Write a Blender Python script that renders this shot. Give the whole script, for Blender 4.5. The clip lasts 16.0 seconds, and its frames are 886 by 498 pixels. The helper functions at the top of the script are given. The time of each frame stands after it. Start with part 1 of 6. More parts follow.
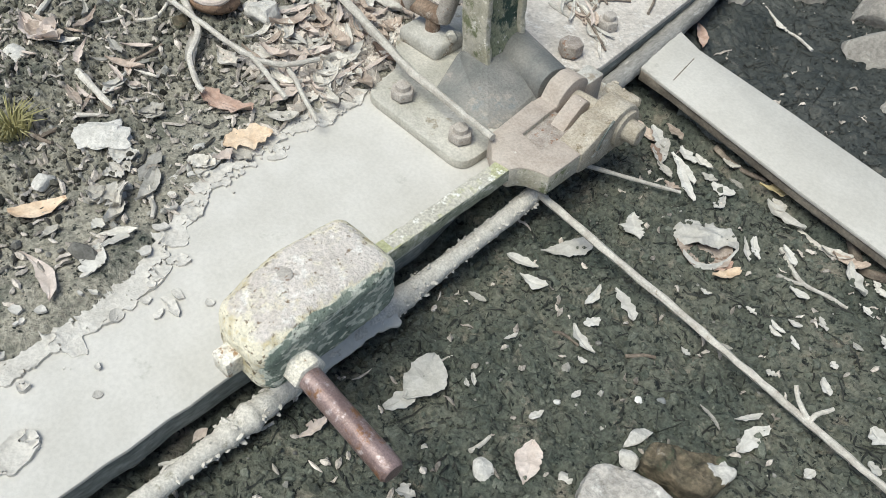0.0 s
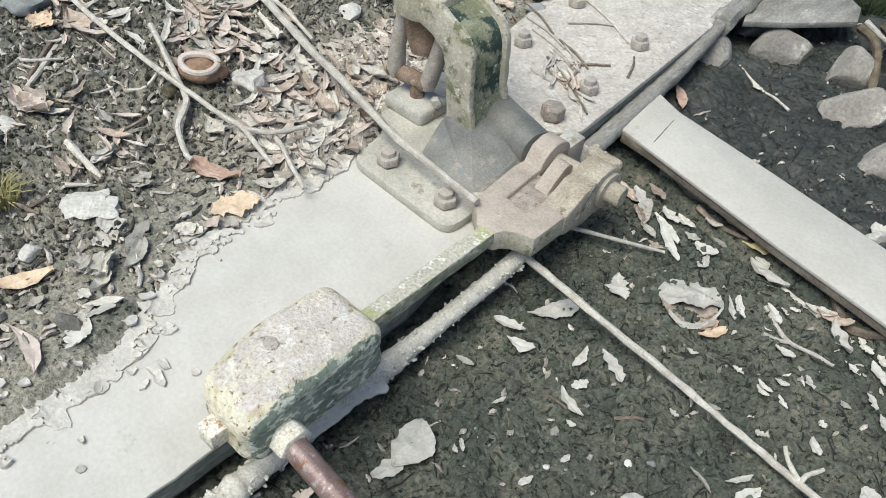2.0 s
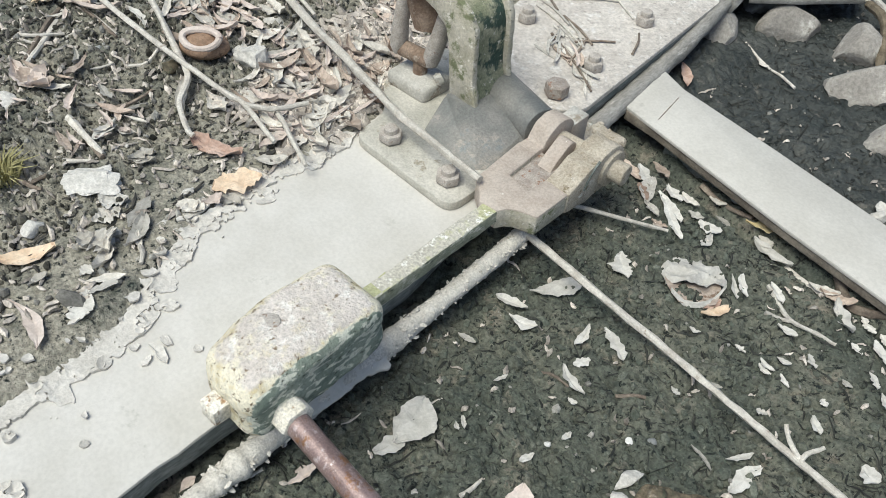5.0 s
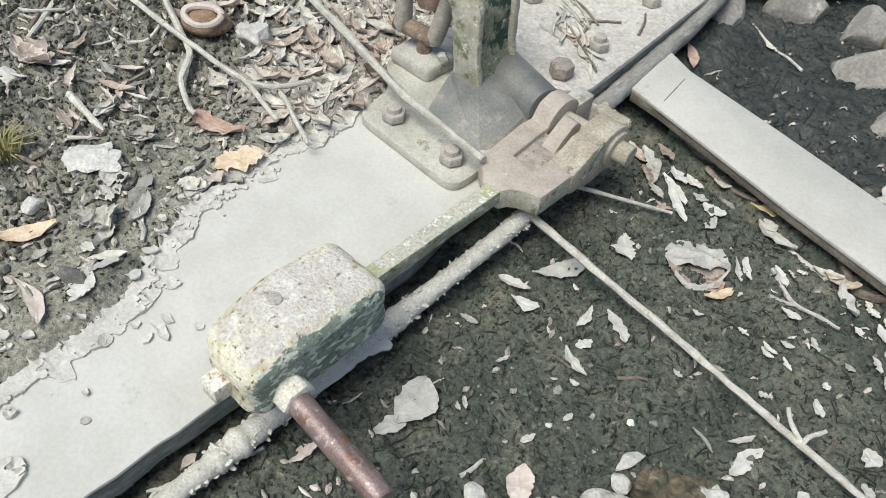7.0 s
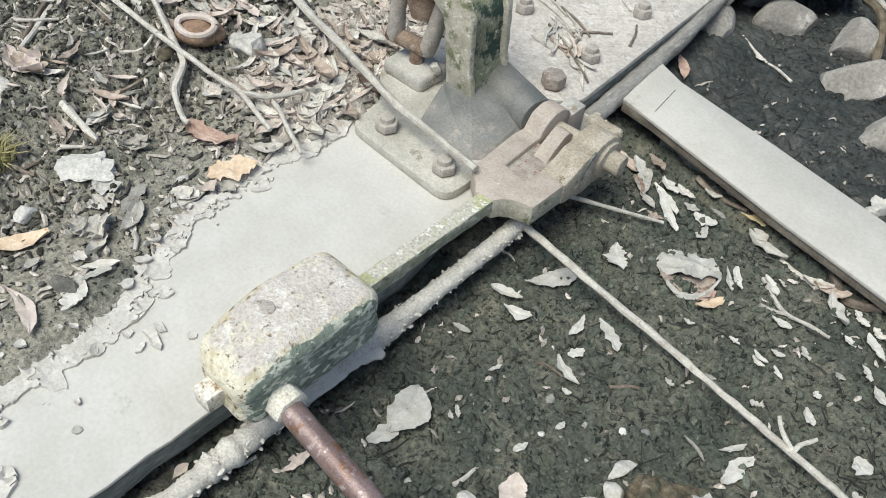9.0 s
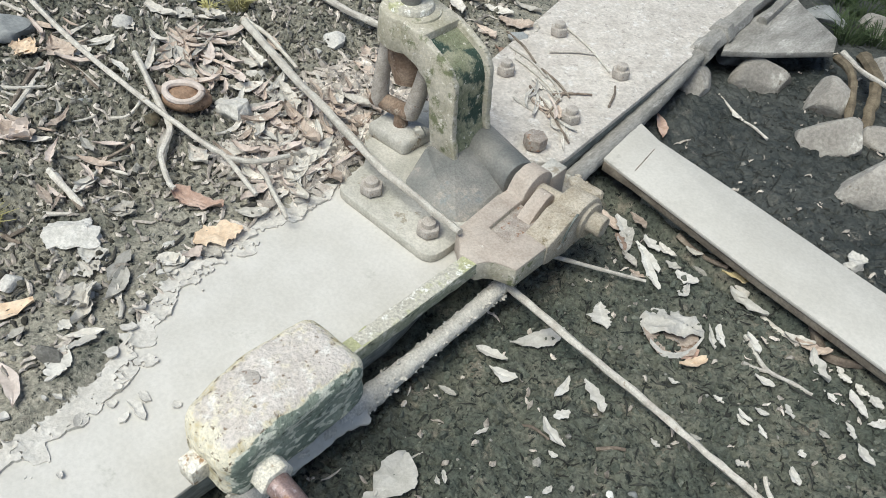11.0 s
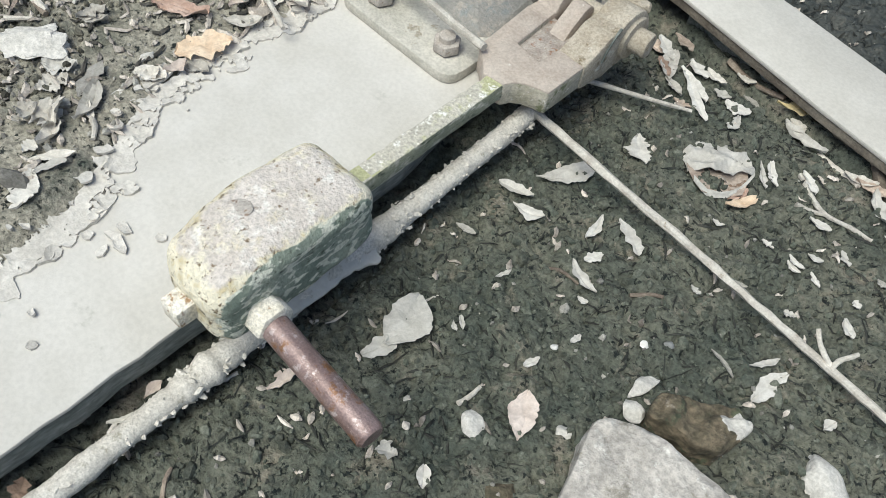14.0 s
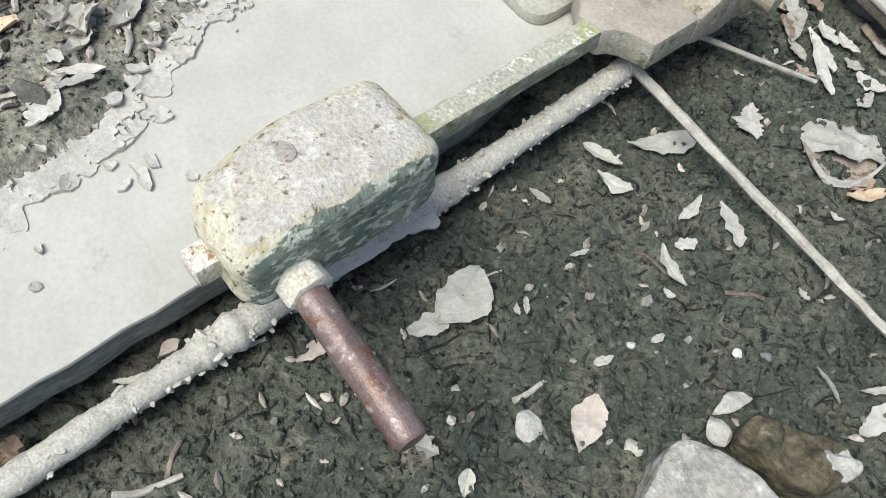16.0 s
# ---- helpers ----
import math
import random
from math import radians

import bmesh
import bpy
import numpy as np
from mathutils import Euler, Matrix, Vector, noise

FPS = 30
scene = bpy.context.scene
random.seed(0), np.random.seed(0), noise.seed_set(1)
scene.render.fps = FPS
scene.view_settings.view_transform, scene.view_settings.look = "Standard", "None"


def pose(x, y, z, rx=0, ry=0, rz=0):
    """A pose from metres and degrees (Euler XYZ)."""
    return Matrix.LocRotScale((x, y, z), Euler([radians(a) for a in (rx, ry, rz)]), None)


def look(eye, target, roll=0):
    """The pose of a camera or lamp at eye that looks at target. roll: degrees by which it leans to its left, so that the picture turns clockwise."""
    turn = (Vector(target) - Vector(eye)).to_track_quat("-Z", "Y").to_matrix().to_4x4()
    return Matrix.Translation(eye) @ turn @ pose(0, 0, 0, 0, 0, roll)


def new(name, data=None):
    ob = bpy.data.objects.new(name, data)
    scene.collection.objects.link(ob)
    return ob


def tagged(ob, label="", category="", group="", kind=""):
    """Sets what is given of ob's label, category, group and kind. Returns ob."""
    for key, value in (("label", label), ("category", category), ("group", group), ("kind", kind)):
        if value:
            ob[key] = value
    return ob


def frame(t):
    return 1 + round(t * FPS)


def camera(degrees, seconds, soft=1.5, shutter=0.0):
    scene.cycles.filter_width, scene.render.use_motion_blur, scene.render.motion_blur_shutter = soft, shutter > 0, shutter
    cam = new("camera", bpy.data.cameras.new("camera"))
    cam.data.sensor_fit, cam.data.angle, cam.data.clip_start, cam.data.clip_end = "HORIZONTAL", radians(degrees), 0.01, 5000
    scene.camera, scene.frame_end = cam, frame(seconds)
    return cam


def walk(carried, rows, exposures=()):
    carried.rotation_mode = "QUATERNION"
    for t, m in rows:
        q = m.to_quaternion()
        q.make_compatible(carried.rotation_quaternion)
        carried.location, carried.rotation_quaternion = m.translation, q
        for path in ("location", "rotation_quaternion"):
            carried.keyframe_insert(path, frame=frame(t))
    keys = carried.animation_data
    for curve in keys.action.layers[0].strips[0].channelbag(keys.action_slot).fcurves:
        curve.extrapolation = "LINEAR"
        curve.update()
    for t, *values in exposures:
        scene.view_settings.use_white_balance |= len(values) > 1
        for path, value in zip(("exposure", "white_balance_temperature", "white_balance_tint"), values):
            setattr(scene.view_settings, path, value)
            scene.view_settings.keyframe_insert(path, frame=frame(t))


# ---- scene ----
cam = camera(58.1, 16.0, soft=0.75)
PATH = [
    (0, (0.693, -0.552, 0.89), (-0.142, 0.448, -0.627), 6.2),
    (0.5, (0.693, -0.549, 0.894), (-0.154, 0.468, -0.605), 6.0),
    (1, (0.694, -0.546, 0.899), (-0.172, 0.496, -0.572), 5.8),
    (1.5, (0.694, -0.544, 0.903), (-0.189, 0.523, -0.54), 5.7),
    (2, (0.693, -0.543, 0.906), (-0.2, 0.54, -0.518), 5.6),
    (2.5, (0.693, -0.542, 0.91), (-0.205, 0.546, -0.507), 5.5),
    (3, (0.693, -0.542, 0.908), (-0.209, 0.548, -0.506), 5.5),
    (3.5, (0.693, -0.543, 0.907), (-0.204, 0.542, -0.513), 5.6),
    (4, (0.694, -0.542, 0.906), (-0.194, 0.531, -0.529), 5.6),
    (6.5, (0.691, -0.541, 0.897), (-0.161, 0.49, -0.589), 6.1),
    (7, (0.692, -0.541, 0.895), (-0.158, 0.486, -0.595), 6.2),
    (7.5, (0.692, -0.543, 0.895), (-0.154, 0.483, -0.598), 6.5),
    (8, (0.693, -0.543, 0.895), (-0.151, 0.486, -0.598), 6.7),
    (8.5, (0.695, -0.545, 0.894), (-0.152, 0.494, -0.591), 6.7),
    (11, (0.688, -0.535, 0.924), (-0.201, 0.596, -0.466), 6.6),
    (11.5, (0.691, -0.538, 0.921), (-0.215, 0.619, -0.437), 6.4),
    (12, (0.698, -0.547, 0.908), (-0.221, 0.629, -0.424), 6.1),
    (12.5, (0.706, -0.553, 0.87), (-0.218, 0.614, -0.466), 5.6),
    (13, (0.694, -0.54, 0.832), (-0.18, 0.565, -0.587), 5.8),
    (13.5, (0.664, -0.508, 0.817), (-0.11, 0.491, -0.733), 6.8),
    (14, (0.627, -0.482, 0.799), (-0.051, 0.438, -0.842), 9.0),
    (14.5, (0.602, -0.466, 0.767), (-0.035, 0.412, -0.914), 10.5),
    (15, (0.582, -0.449, 0.743), (-0.046, 0.382, -0.964), 10.8),
    (15.5, (0.567, -0.434, 0.716), (-0.082, 0.357, -1.002), 10.5),
    (16, (0.553, -0.422, 0.695), (-0.123, 0.336, -1.028), 10.1),
]
walk(cam, [(t, look(eye, target, roll)) for t, eye, target, roll in PATH])

# ---- light ----
world = bpy.data.worlds.new("overcast_sky")
scene.world = world
world.use_nodes = True
wn = world.node_tree
sky = wn.nodes.new("ShaderNodeTexSky")
sky.sky_type, sky.sun_disc = "NISHITA", False
sky.sun_elevation, sky.sun_rotation = radians(65), radians(186)
sky.air_density, sky.dust_density = 1.0, 3.0
wn.nodes["Background"].inputs["Strength"].default_value = 0.083
wn.links.new(sky.outputs[0], wn.nodes["Background"].inputs["Color"])
sun_data = bpy.data.lights.new("sun", "SUN")
sun_data.energy, sun_data.angle, sun_data.color = 2.25, radians(36), (1.0, 0.97, 0.86)
sun = new("sun", sun_data)
sun.matrix_world = look((-0.10, -0.96, 2.08), (0, 0, 0))
scene.view_settings.exposure = 0.405
scene.view_settings.use_white_balance = True
scene.view_settings.white_balance_temperature, scene.view_settings.white_balance_tint = 6250, 5


# ---- materials ----
def surface(name, dark, light, scale=30, rough=0.8, bump=0.3, fine=300, spot=None, spot_scale=25, spot_at=0.58,
            metal=0.0, vary=0.0, grit=0.25, spot2=None, spot2_scale=60, spot2_at=0.62, stretch=None, dust=None, deep=0.004, rim=None, side=None):
    m = bpy.data.materials.new(name)
    m.use_nodes = True
    n, l = m.node_tree.nodes, m.node_tree.links
    bsdf = n["Principled BSDF"]
    bsdf.inputs["Roughness"].default_value, bsdf.inputs["Metallic"].default_value = rough, metal
    tc = n.new("ShaderNodeTexCoord")
    vec = tc.outputs["Object"]
    if stretch:
        mp = n.new("ShaderNodeMapping")
        mp.inputs["Scale"].default_value = stretch
        l.new(vec, mp.inputs["Vector"])
        vec = mp.outputs["Vector"]

    def nz(sc, detail=6.0, r=0.6):
        t = n.new("ShaderNodeTexNoise")
        t.inputs["Scale"].default_value, t.inputs["Detail"].default_value, t.inputs["Roughness"].default_value = sc, detail, r
        l.new(vec, t.inputs["Vector"])
        return t.outputs["Fac"]

    def mix(kind, fac, a, b):
        x = n.new("ShaderNodeMix")
        x.data_type, x.blend_type = "RGBA", kind
        for value, socket in ((fac, x.inputs["Factor"]), (a, x.inputs[6]), (b, x.inputs[7])):
            if isinstance(value, (float, int)):
                socket.default_value = value
            elif isinstance(value, tuple):
                socket.default_value = (*value, 1)
            else:
                l.new(value, socket)
        return x.outputs[2]

    def step(fac, at, soft):
        r = n.new("ShaderNodeMapRange")
        r.interpolation_type = "SMOOTHSTEP"
        r.inputs["From Min"].default_value, r.inputs["From Max"].default_value = at - soft, at + soft
        l.new(fac, r.inputs["Value"])
        return r.outputs["Result"]

    big, small = nz(scale), nz(fine, 4.0, 0.65)
    col = mix("MIX", step(big, 0.5, 0.22), dark, light)
    if spot:
        col = mix("MIX", step(nz(spot_scale, 8.0, 0.7), spot_at, 0.05), col, spot)
    if dust:  # dry dust lies on the bank, in uneven patches thinning away from the sleeper
        sep = n.new("ShaderNodeSeparateXYZ")
        l.new(tc.outputs["Object"], sep.inputs[0])
        near, far, both = n.new("ShaderNodeMapRange"), n.new("ShaderNodeMapRange"), n.new("ShaderNodeMath")
        for node, a, b in ((near, 0.05, -0.05), (far, -1.3, -0.05)):
            node.inputs["From Min"].default_value, node.inputs["From Max"].default_value = a, b
            l.new(sep.outputs["X"], node.inputs["Value"])
        both.operation = "MULTIPLY"
        l.new(near.outputs["Result"], both.inputs[0])
        l.new(far.outputs["Result"], both.inputs[1])
        lot = n.new("ShaderNodeMath")
        lot.operation = "MULTIPLY"
        l.new(both.outputs[0], lot.inputs[0])
        l.new(step(nz(9, 8.0, 0.7), 0.43, 0.12), lot.inputs[1])
        col = mix("MIX", lot.outputs[0], col, dust)
    if spot2:
        col = mix("MIX", step(nz(spot2_scale, 6.0, 0.7), spot2_at, 0.04), col, spot2)
    if rim:  # old cream paint left along the rounded edges, green paint flaking on one flank
        face = n.new("ShaderNodeSeparateXYZ")
        l.new(tc.outputs["Normal"], face.inputs[0])

        def ragged(socket, sc, much):
            a = n.new("ShaderNodeMath")
            a.operation = "MULTIPLY_ADD"
            a.inputs[1].default_value = much
            l.new(nz(sc, 6.0, 0.7), a.inputs[0])
            l.new(socket, a.inputs[2])
            return a.outputs[0]

        cream = mix("MIX", step(nz(55, 6.0, 0.7), 0.56, 0.06), rim[0], rim[1])
        cream = mix("MIX", step(nz(100, 5.0, 0.7), 0.585, 0.04), cream, rim[2])
        col = mix("MIX", step(ragged(face.outputs["Z"], 40, 0.9), 1.33, 0.11), cream, col)
        green = mix("MIX", step(nz(22), 0.5, 0.15), side[0], side[1])
        mp2 = n.new("ShaderNodeMapping")
        mp2.inputs["Rotation"].default_value = (0.5, 0, 0)
        mp2.inputs["Scale"].default_value = (1.0, 0.7, 1.3)
        l.new(tc.outputs["Object"], mp2.inputs["Vector"])
        vec = mp2.outputs["Vector"]
        green = mix("MIX", step(nz(62, 5.0, 0.6), 0.535, 0.02), green, side[2])
        green = mix("MIX", step(nz(120, 5.0, 0.65), 0.63, 0.03), green, side[3])
        col = mix("MIX", step(ragged(face.outputs["X"], 45, 0.6), 0.98, 0.05), col, green)
    lo, hi = 1 - grit, 1 + grit
    shade = mix("MIX", step(small, 0.5, 0.2), (lo, lo, lo), (hi, hi, hi))
    col = mix("MULTIPLY", 1.0, col, shade)
    if vary:
        info = n.new("ShaderNodeObjectInfo")
        hsv = n.new("ShaderNodeHueSaturation")
        mr = n.new("ShaderNodeMapRange")
        mr.inputs["To Min"].default_value, mr.inputs["To Max"].default_value = 1 - vary, 1 + vary
        l.new(info.outputs["Random"], mr.inputs["Value"])
        l.new(mr.outputs["Result"], hsv.inputs["Value"])
        l.new(col, hsv.inputs["Color"])
        col = hsv.outputs["Color"]
    l.new(col, bsdf.inputs["Base Color"])
    add = n.new("ShaderNodeMath")
    add.operation = "ADD"
    l.new(big, add.inputs[0])
    l.new(small, add.inputs[1])
    bp = n.new("ShaderNodeBump")
    bp.inputs["Strength"].default_value, bp.inputs["Distance"].default_value = bump, deep
    l.new(add.outputs[0], bp.inputs["Height"])
    l.new(bp.outputs["Normal"], bsdf.inputs["Normal"])
    return m


M_SILT = surface("dried_silt", (0.545, 0.525, 0.485), (0.62, 0.60, 0.565), 9, 0.85, 0.14, 160, spot2=(0.33, 0.31, 0.28), spot2_scale=110, spot2_at=0.745, spot=(0.46, 0.45, 0.41), spot_scale=14, spot_at=0.66, grit=0.05)
M_CROSS = surface("silty_beam", (0.485, 0.465, 0.425), (0.575, 0.555, 0.515), 7, 0.85, 0.16, 160, spot2=(0.30, 0.28, 0.25), spot2_scale=80, spot2_at=0.735, spot=(0.41, 0.395, 0.36), spot_scale=12, spot_at=0.66, grit=0.06)
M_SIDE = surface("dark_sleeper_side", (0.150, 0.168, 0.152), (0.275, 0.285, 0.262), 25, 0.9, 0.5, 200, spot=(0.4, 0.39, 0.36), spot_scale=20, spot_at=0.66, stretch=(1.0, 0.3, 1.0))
M_GALV = surface("dusty_steel", (0.37, 0.355, 0.315), (0.55, 0.53, 0.49), 18, 0.75, 0.3, 260, spot=(0.31, 0.265, 0.21), spot_scale=24, spot_at=0.6, spot2=(0.64, 0.62, 0.57), spot2_scale=50, spot2_at=0.64, grit=0.15)
M_SPECK = surface("speckled_concrete", (0.485, 0.445, 0.405), (0.62, 0.58, 0.535), 26, 0.9, 0.8, 130, spot=(0.36, 0.33, 0.30), spot_scale=60, spot_at=0.61, spot2=(0.66, 0.635, 0.605), spot2_scale=45, spot2_at=0.6, grit=0.16)
M_BASE = surface("dusty_base_plate", (0.40, 0.385, 0.335), (0.55, 0.525, 0.47), 16, 0.8, 0.35, 240, spot=(0.30, 0.265, 0.205), spot_scale=22, spot_at=0.64, grit=0.15)
M_BOLT = surface("rusty_bolt", (0.30, 0.25, 0.215), (0.50, 0.455, 0.41), 60, 0.75, 0.4, 400, spot=(0.30, 0.17, 0.11), spot_scale=70, spot_at=0.6, metal=0.2, grit=0.2)
M_NUT = surface("dusty_nut", (0.36, 0.32, 0.28), (0.54, 0.50, 0.46), 60, 0.8, 0.4, 400, spot=(0.27, 0.19, 0.14), spot_scale=60, spot_at=0.62, grit=0.2)
M_CAST = surface("mossy_cast_iron", (0.37, 0.345, 0.255), (0.57, 0.53, 0.45), 17, 0.85, 0.6, 200, spot=(0.19, 0.205, 0.115), spot_scale=26, spot_at=0.59, spot2=(0.70, 0.67, 0.60), spot2_scale=95, spot2_at=0.605, grit=0.16)
# moss colours, with the shade of the recess put in as darker tones
M_RECESS = surface("mossy_shaded_recess", (0.18, 0.20, 0.12), (0.38, 0.37, 0.27), 18, 0.9, 0.6, 260, spot=(0.035, 0.065, 0.05), spot_scale=17, spot_at=0.52, spot2=(0.62, 0.60, 0.52), spot2_scale=95, spot2_at=0.63, grit=0.25)
M_IRON = surface("worn_iron", (0.135, 0.141, 0.137), (0.265, 0.252, 0.232), 12, 0.5, 0.3, 240, spot=(0.35, 0.315, 0.275), spot_scale=14, spot_at=0.60, metal=0.12, spot2=(0.20, 0.215, 0.215), spot2_scale=12, spot2_at=0.6, grit=0.15)
M_FORK = surface("rust_dusted_iron", (0.40, 0.335, 0.285), (0.505, 0.445, 0.39), 18, 0.85, 0.3, 240, spot=(0.31, 0.215, 0.155), spot_scale=22, spot_at=0.68, spot2=(0.62, 0.59, 0.54), spot2_scale=60, spot2_at=0.68, grit=0.13)
M_BAR = surface("mossy_painted_bar", (0.47, 0.445, 0.375), (0.61, 0.58, 0.52), 18, 0.8, 0.6, 220, spot=(0.47, 0.47, 0.28), spot_scale=9, spot_at=0.53, spot2=(0.74, 0.73, 0.69), spot2_scale=55, spot2_at=0.585, grit=0.25)
M_ALGAE = surface("algae_on_paint", (0.40, 0.41, 0.22), (0.54, 0.53, 0.34), 20, 0.85, 0.5, 240, spot=(0.62, 0.60, 0.50), spot_scale=60, spot_at=0.61, grit=0.2)
M_OCHRE = surface("ochre_dusted_iron", (0.345, 0.295, 0.225), (0.52, 0.47, 0.395), 20, 0.85, 0.5, 260, spot=(0.20, 0.16, 0.10), spot_scale=50, spot_at=0.62, spot2=(0.62, 0.60, 0.54), spot2_scale=30, spot2_at=0.64, grit=0.22)
M_GRIME = surface("grimy_rod", (0.20, 0.19, 0.17), (0.37, 0.355, 0.33), 30, 0.7, 0.4, 260, spot=(0.48, 0.46, 0.43), spot_scale=40, spot_at=0.62, grit=0.2, stretch=(1.0, 0.3, 1.0))
M_GREEN = surface("flaking_green_paint", (0.25, 0.275, 0.205), (0.40, 0.41, 0.31), 24, 0.75, 0.8, 320, spot=(0.62, 0.61, 0.53), spot_scale=60, spot_at=0.555, spot2=(0.10, 0.12, 0.085), spot2_scale=80, spot2_at=0.60, grit=0.2, stretch=(1.0, 0.6, 1.2))
M_WEIGHT = surface("pitted_weight", (0.575, 0.52, 0.475), (0.70, 0.645, 0.60), 14, 0.9, 0.8, 220, spot=(0.77, 0.735, 0.69), spot_scale=48, spot_at=0.58, spot2=(0.24, 0.18, 0.125), spot2_scale=105, spot2_at=0.625, grit=0.17,
                   rim=((0.80, 0.745, 0.60), (0.58, 0.50, 0.32), (0.16, 0.115, 0.06)), side=((0.19, 0.235, 0.195), (0.32, 0.36, 0.30), (0.66, 0.67, 0.58), (0.07, 0.08, 0.06)))
M_SCREW = surface("chalky_screw", (0.70, 0.65, 0.54), (0.86, 0.82, 0.75), 50, 0.85, 0.5, 300, spot=(0.34, 0.22, 0.12), spot_scale=70, spot_at=0.6)
M_HANDLE = surface("red_brown_handle", (0.19, 0.125, 0.112), (0.34, 0.25, 0.24), 26, 0.36, 0.25, 420, spot=(0.50, 0.42, 0.41), spot_scale=70, spot_at=0.6, spot2=(0.24, 0.12, 0.06), spot2_scale=34, spot2_at=0.60, metal=0.3, grit=0.2)
M_CRUST = surface("mud_crust", (0.52, 0.49, 0.44), (0.68, 0.65, 0.595), 30, 0.95, 0.5, 300, spot=(0.36, 0.34, 0.28), spot_scale=40, spot_at=0.62, spot2=(0.22, 0.20, 0.17), spot2_scale=90, spot2_at=0.68, grit=0.2)
M_FLAKE = surface("silt_flake", (0.51, 0.485, 0.445), (0.64, 0.615, 0.575), 25, 0.95, 0.5, 220, vary=0.15, grit=0.12)
M_STONE = surface("river_stone", (0.27, 0.25, 0.225), (0.42, 0.395, 0.36), 12, 0.85, 0.7, 140, spot=(0.60, 0.58, 0.54), spot_scale=11, spot_at=0.57, spot2=(0.19, 0.165, 0.135), spot2_scale=26, spot2_at=0.63, vary=0.15, grit=0.2)
M_PALE = surface("pale_stone", (0.52, 0.50, 0.46), (0.69, 0.665, 0.625), 25, 0.9, 0.5, 200, spot=(0.36, 0.35, 0.32), spot_scale=30, spot_at=0.64, vary=0.12, grit=0.15)
M_BROWN = surface("brown_stone", (0.055, 0.052, 0.034), (0.175, 0.14, 0.095), 40, 0.9, 1.0, 110, spot=(0.34, 0.31, 0.26), spot_scale=22, spot_at=0.63, spot2=(0.07, 0.08, 0.05), spot2_scale=30, spot2_at=0.58, grit=0.4)
M_LEAF = surface("pale_dry_leaf", (0.46, 0.43, 0.38), (0.64, 0.61, 0.56), 30, 0.8, 0.4, 200, vary=0.25, grit=0.15, spot=(0.30, 0.24, 0.18), spot_scale=40, spot_at=0.66)
M_TAN = surface("tan_dry_leaf", (0.35, 0.275, 0.225), (0.53, 0.45, 0.385), 40, 0.8, 0.4, 200, vary=0.3, grit=0.18, spot=(0.2, 0.13, 0.09), spot_scale=40, spot_at=0.64)
M_ORANGE = surface("orange_dry_leaf", (0.60, 0.44, 0.30), (0.76, 0.62, 0.47), 40, 0.75, 0.4, 200, vary=0.1, grit=0.12, spot=(0.40, 0.2, 0.1), spot_scale=30, spot_at=0.66)
M_STEM = surface("dry_stem", (0.46, 0.42, 0.37), (0.64, 0.61, 0.55), 60, 0.75, 0.3, 300, vary=0.15, grit=0.15, spot=(0.3, 0.24, 0.18), spot_scale=50, spot_at=0.66)
M_TWIG = surface("brown_twig", (0.13, 0.10, 0.08), (0.30, 0.25, 0.20), 60, 0.85, 0.4, 300, vary=0.3, grit=0.2)
M_MOSS = surface("moss_green", (0.04, 0.07, 0.03), (0.10, 0.14, 0.06), 60, 0.95, 0.8, 300, vary=0.3, grit=0.3)
M_GRASS = surface("yellow_grass", (0.40, 0.37, 0.15), (0.60, 0.55, 0.29), 60, 0.8, 0.3, 300, vary=0.3, grit=0.2)
# damp soil; the near-black spots paint shadow between crumbs into its colour
M_SOIL = surface("damp_soil_shaded_pits", (0.054, 0.068, 0.056), (0.152, 0.154, 0.120), 7, 0.8, 1.0, 150, spot=(0.205, 0.188, 0.150), spot_scale=14, spot_at=0.60, spot2=(0.006, 0.011, 0.010), spot2_scale=85, spot2_at=0.585, grit=0.38, dust=(0.37, 0.345, 0.285), deep=0.006)
# wet mud, darkened further to hold the shadow round stones and ledge
M_WET_SHADED = surface("wet_shaded_mud", (0.022, 0.028, 0.027), (0.064, 0.069, 0.064), 9, 0.6, 0.8, 150, spot=(0.12, 0.115, 0.10), spot_scale=22, spot_at=0.62, spot2=(0.008, 0.012, 0.012), spot2_scale=50, spot2_at=0.60, grit=0.3, deep=0.005)


# ---- building tools ----
def thing(name, loc, label, category, group="", kind=""):
    ob = new(name)
    ob.location, ob.empty_display_size = loc, 0.02
    return tagged(ob, label, category, group, kind)


def base_of(ob):
    v = Vector(ob.location)
    while ob.parent:
        ob = ob.parent
        v += Vector(ob.location)
    return v


def mesh_of(name, bm, material, smooth=True):
    bmesh.ops.recalc_face_normals(bm, faces=bm.faces)
    me = bpy.data.meshes.new(name)
    bm.to_mesh(me)
    bm.free()
    me.materials.append(material)
    if smooth:
        me.shade_smooth()
        me.set_sharp_from_angle(angle=radians(38))
    return me


def part(name, bm, material, parent, label=""):
    """A mesh, built in the world's coordinates, as a part under a thing."""
    bmesh.ops.translate(bm, verts=bm.verts, vec=-base_of(parent))
    ob = new(name, mesh_of(name, bm, material))
    ob.parent = parent
    return tagged(ob, label)


def single(name, bm, material, loc, label, category, group="", kind=""):
    """A thing of one mesh, built in the world's coordinates round loc."""
    bmesh.ops.translate(bm, verts=bm.verts, vec=-Vector(loc))
    ob = new(name, mesh_of(name, bm, material))
    ob.location = loc
    return tagged(ob, label, category, group, kind)


def rough_up(bm, amount, scale, seed=0.0, up=1.0):
    bm.normal_update()
    for v in bm.verts:
        v.co += v.normal * noise.noise(v.co * scale + Vector((seed, seed, seed))) * amount


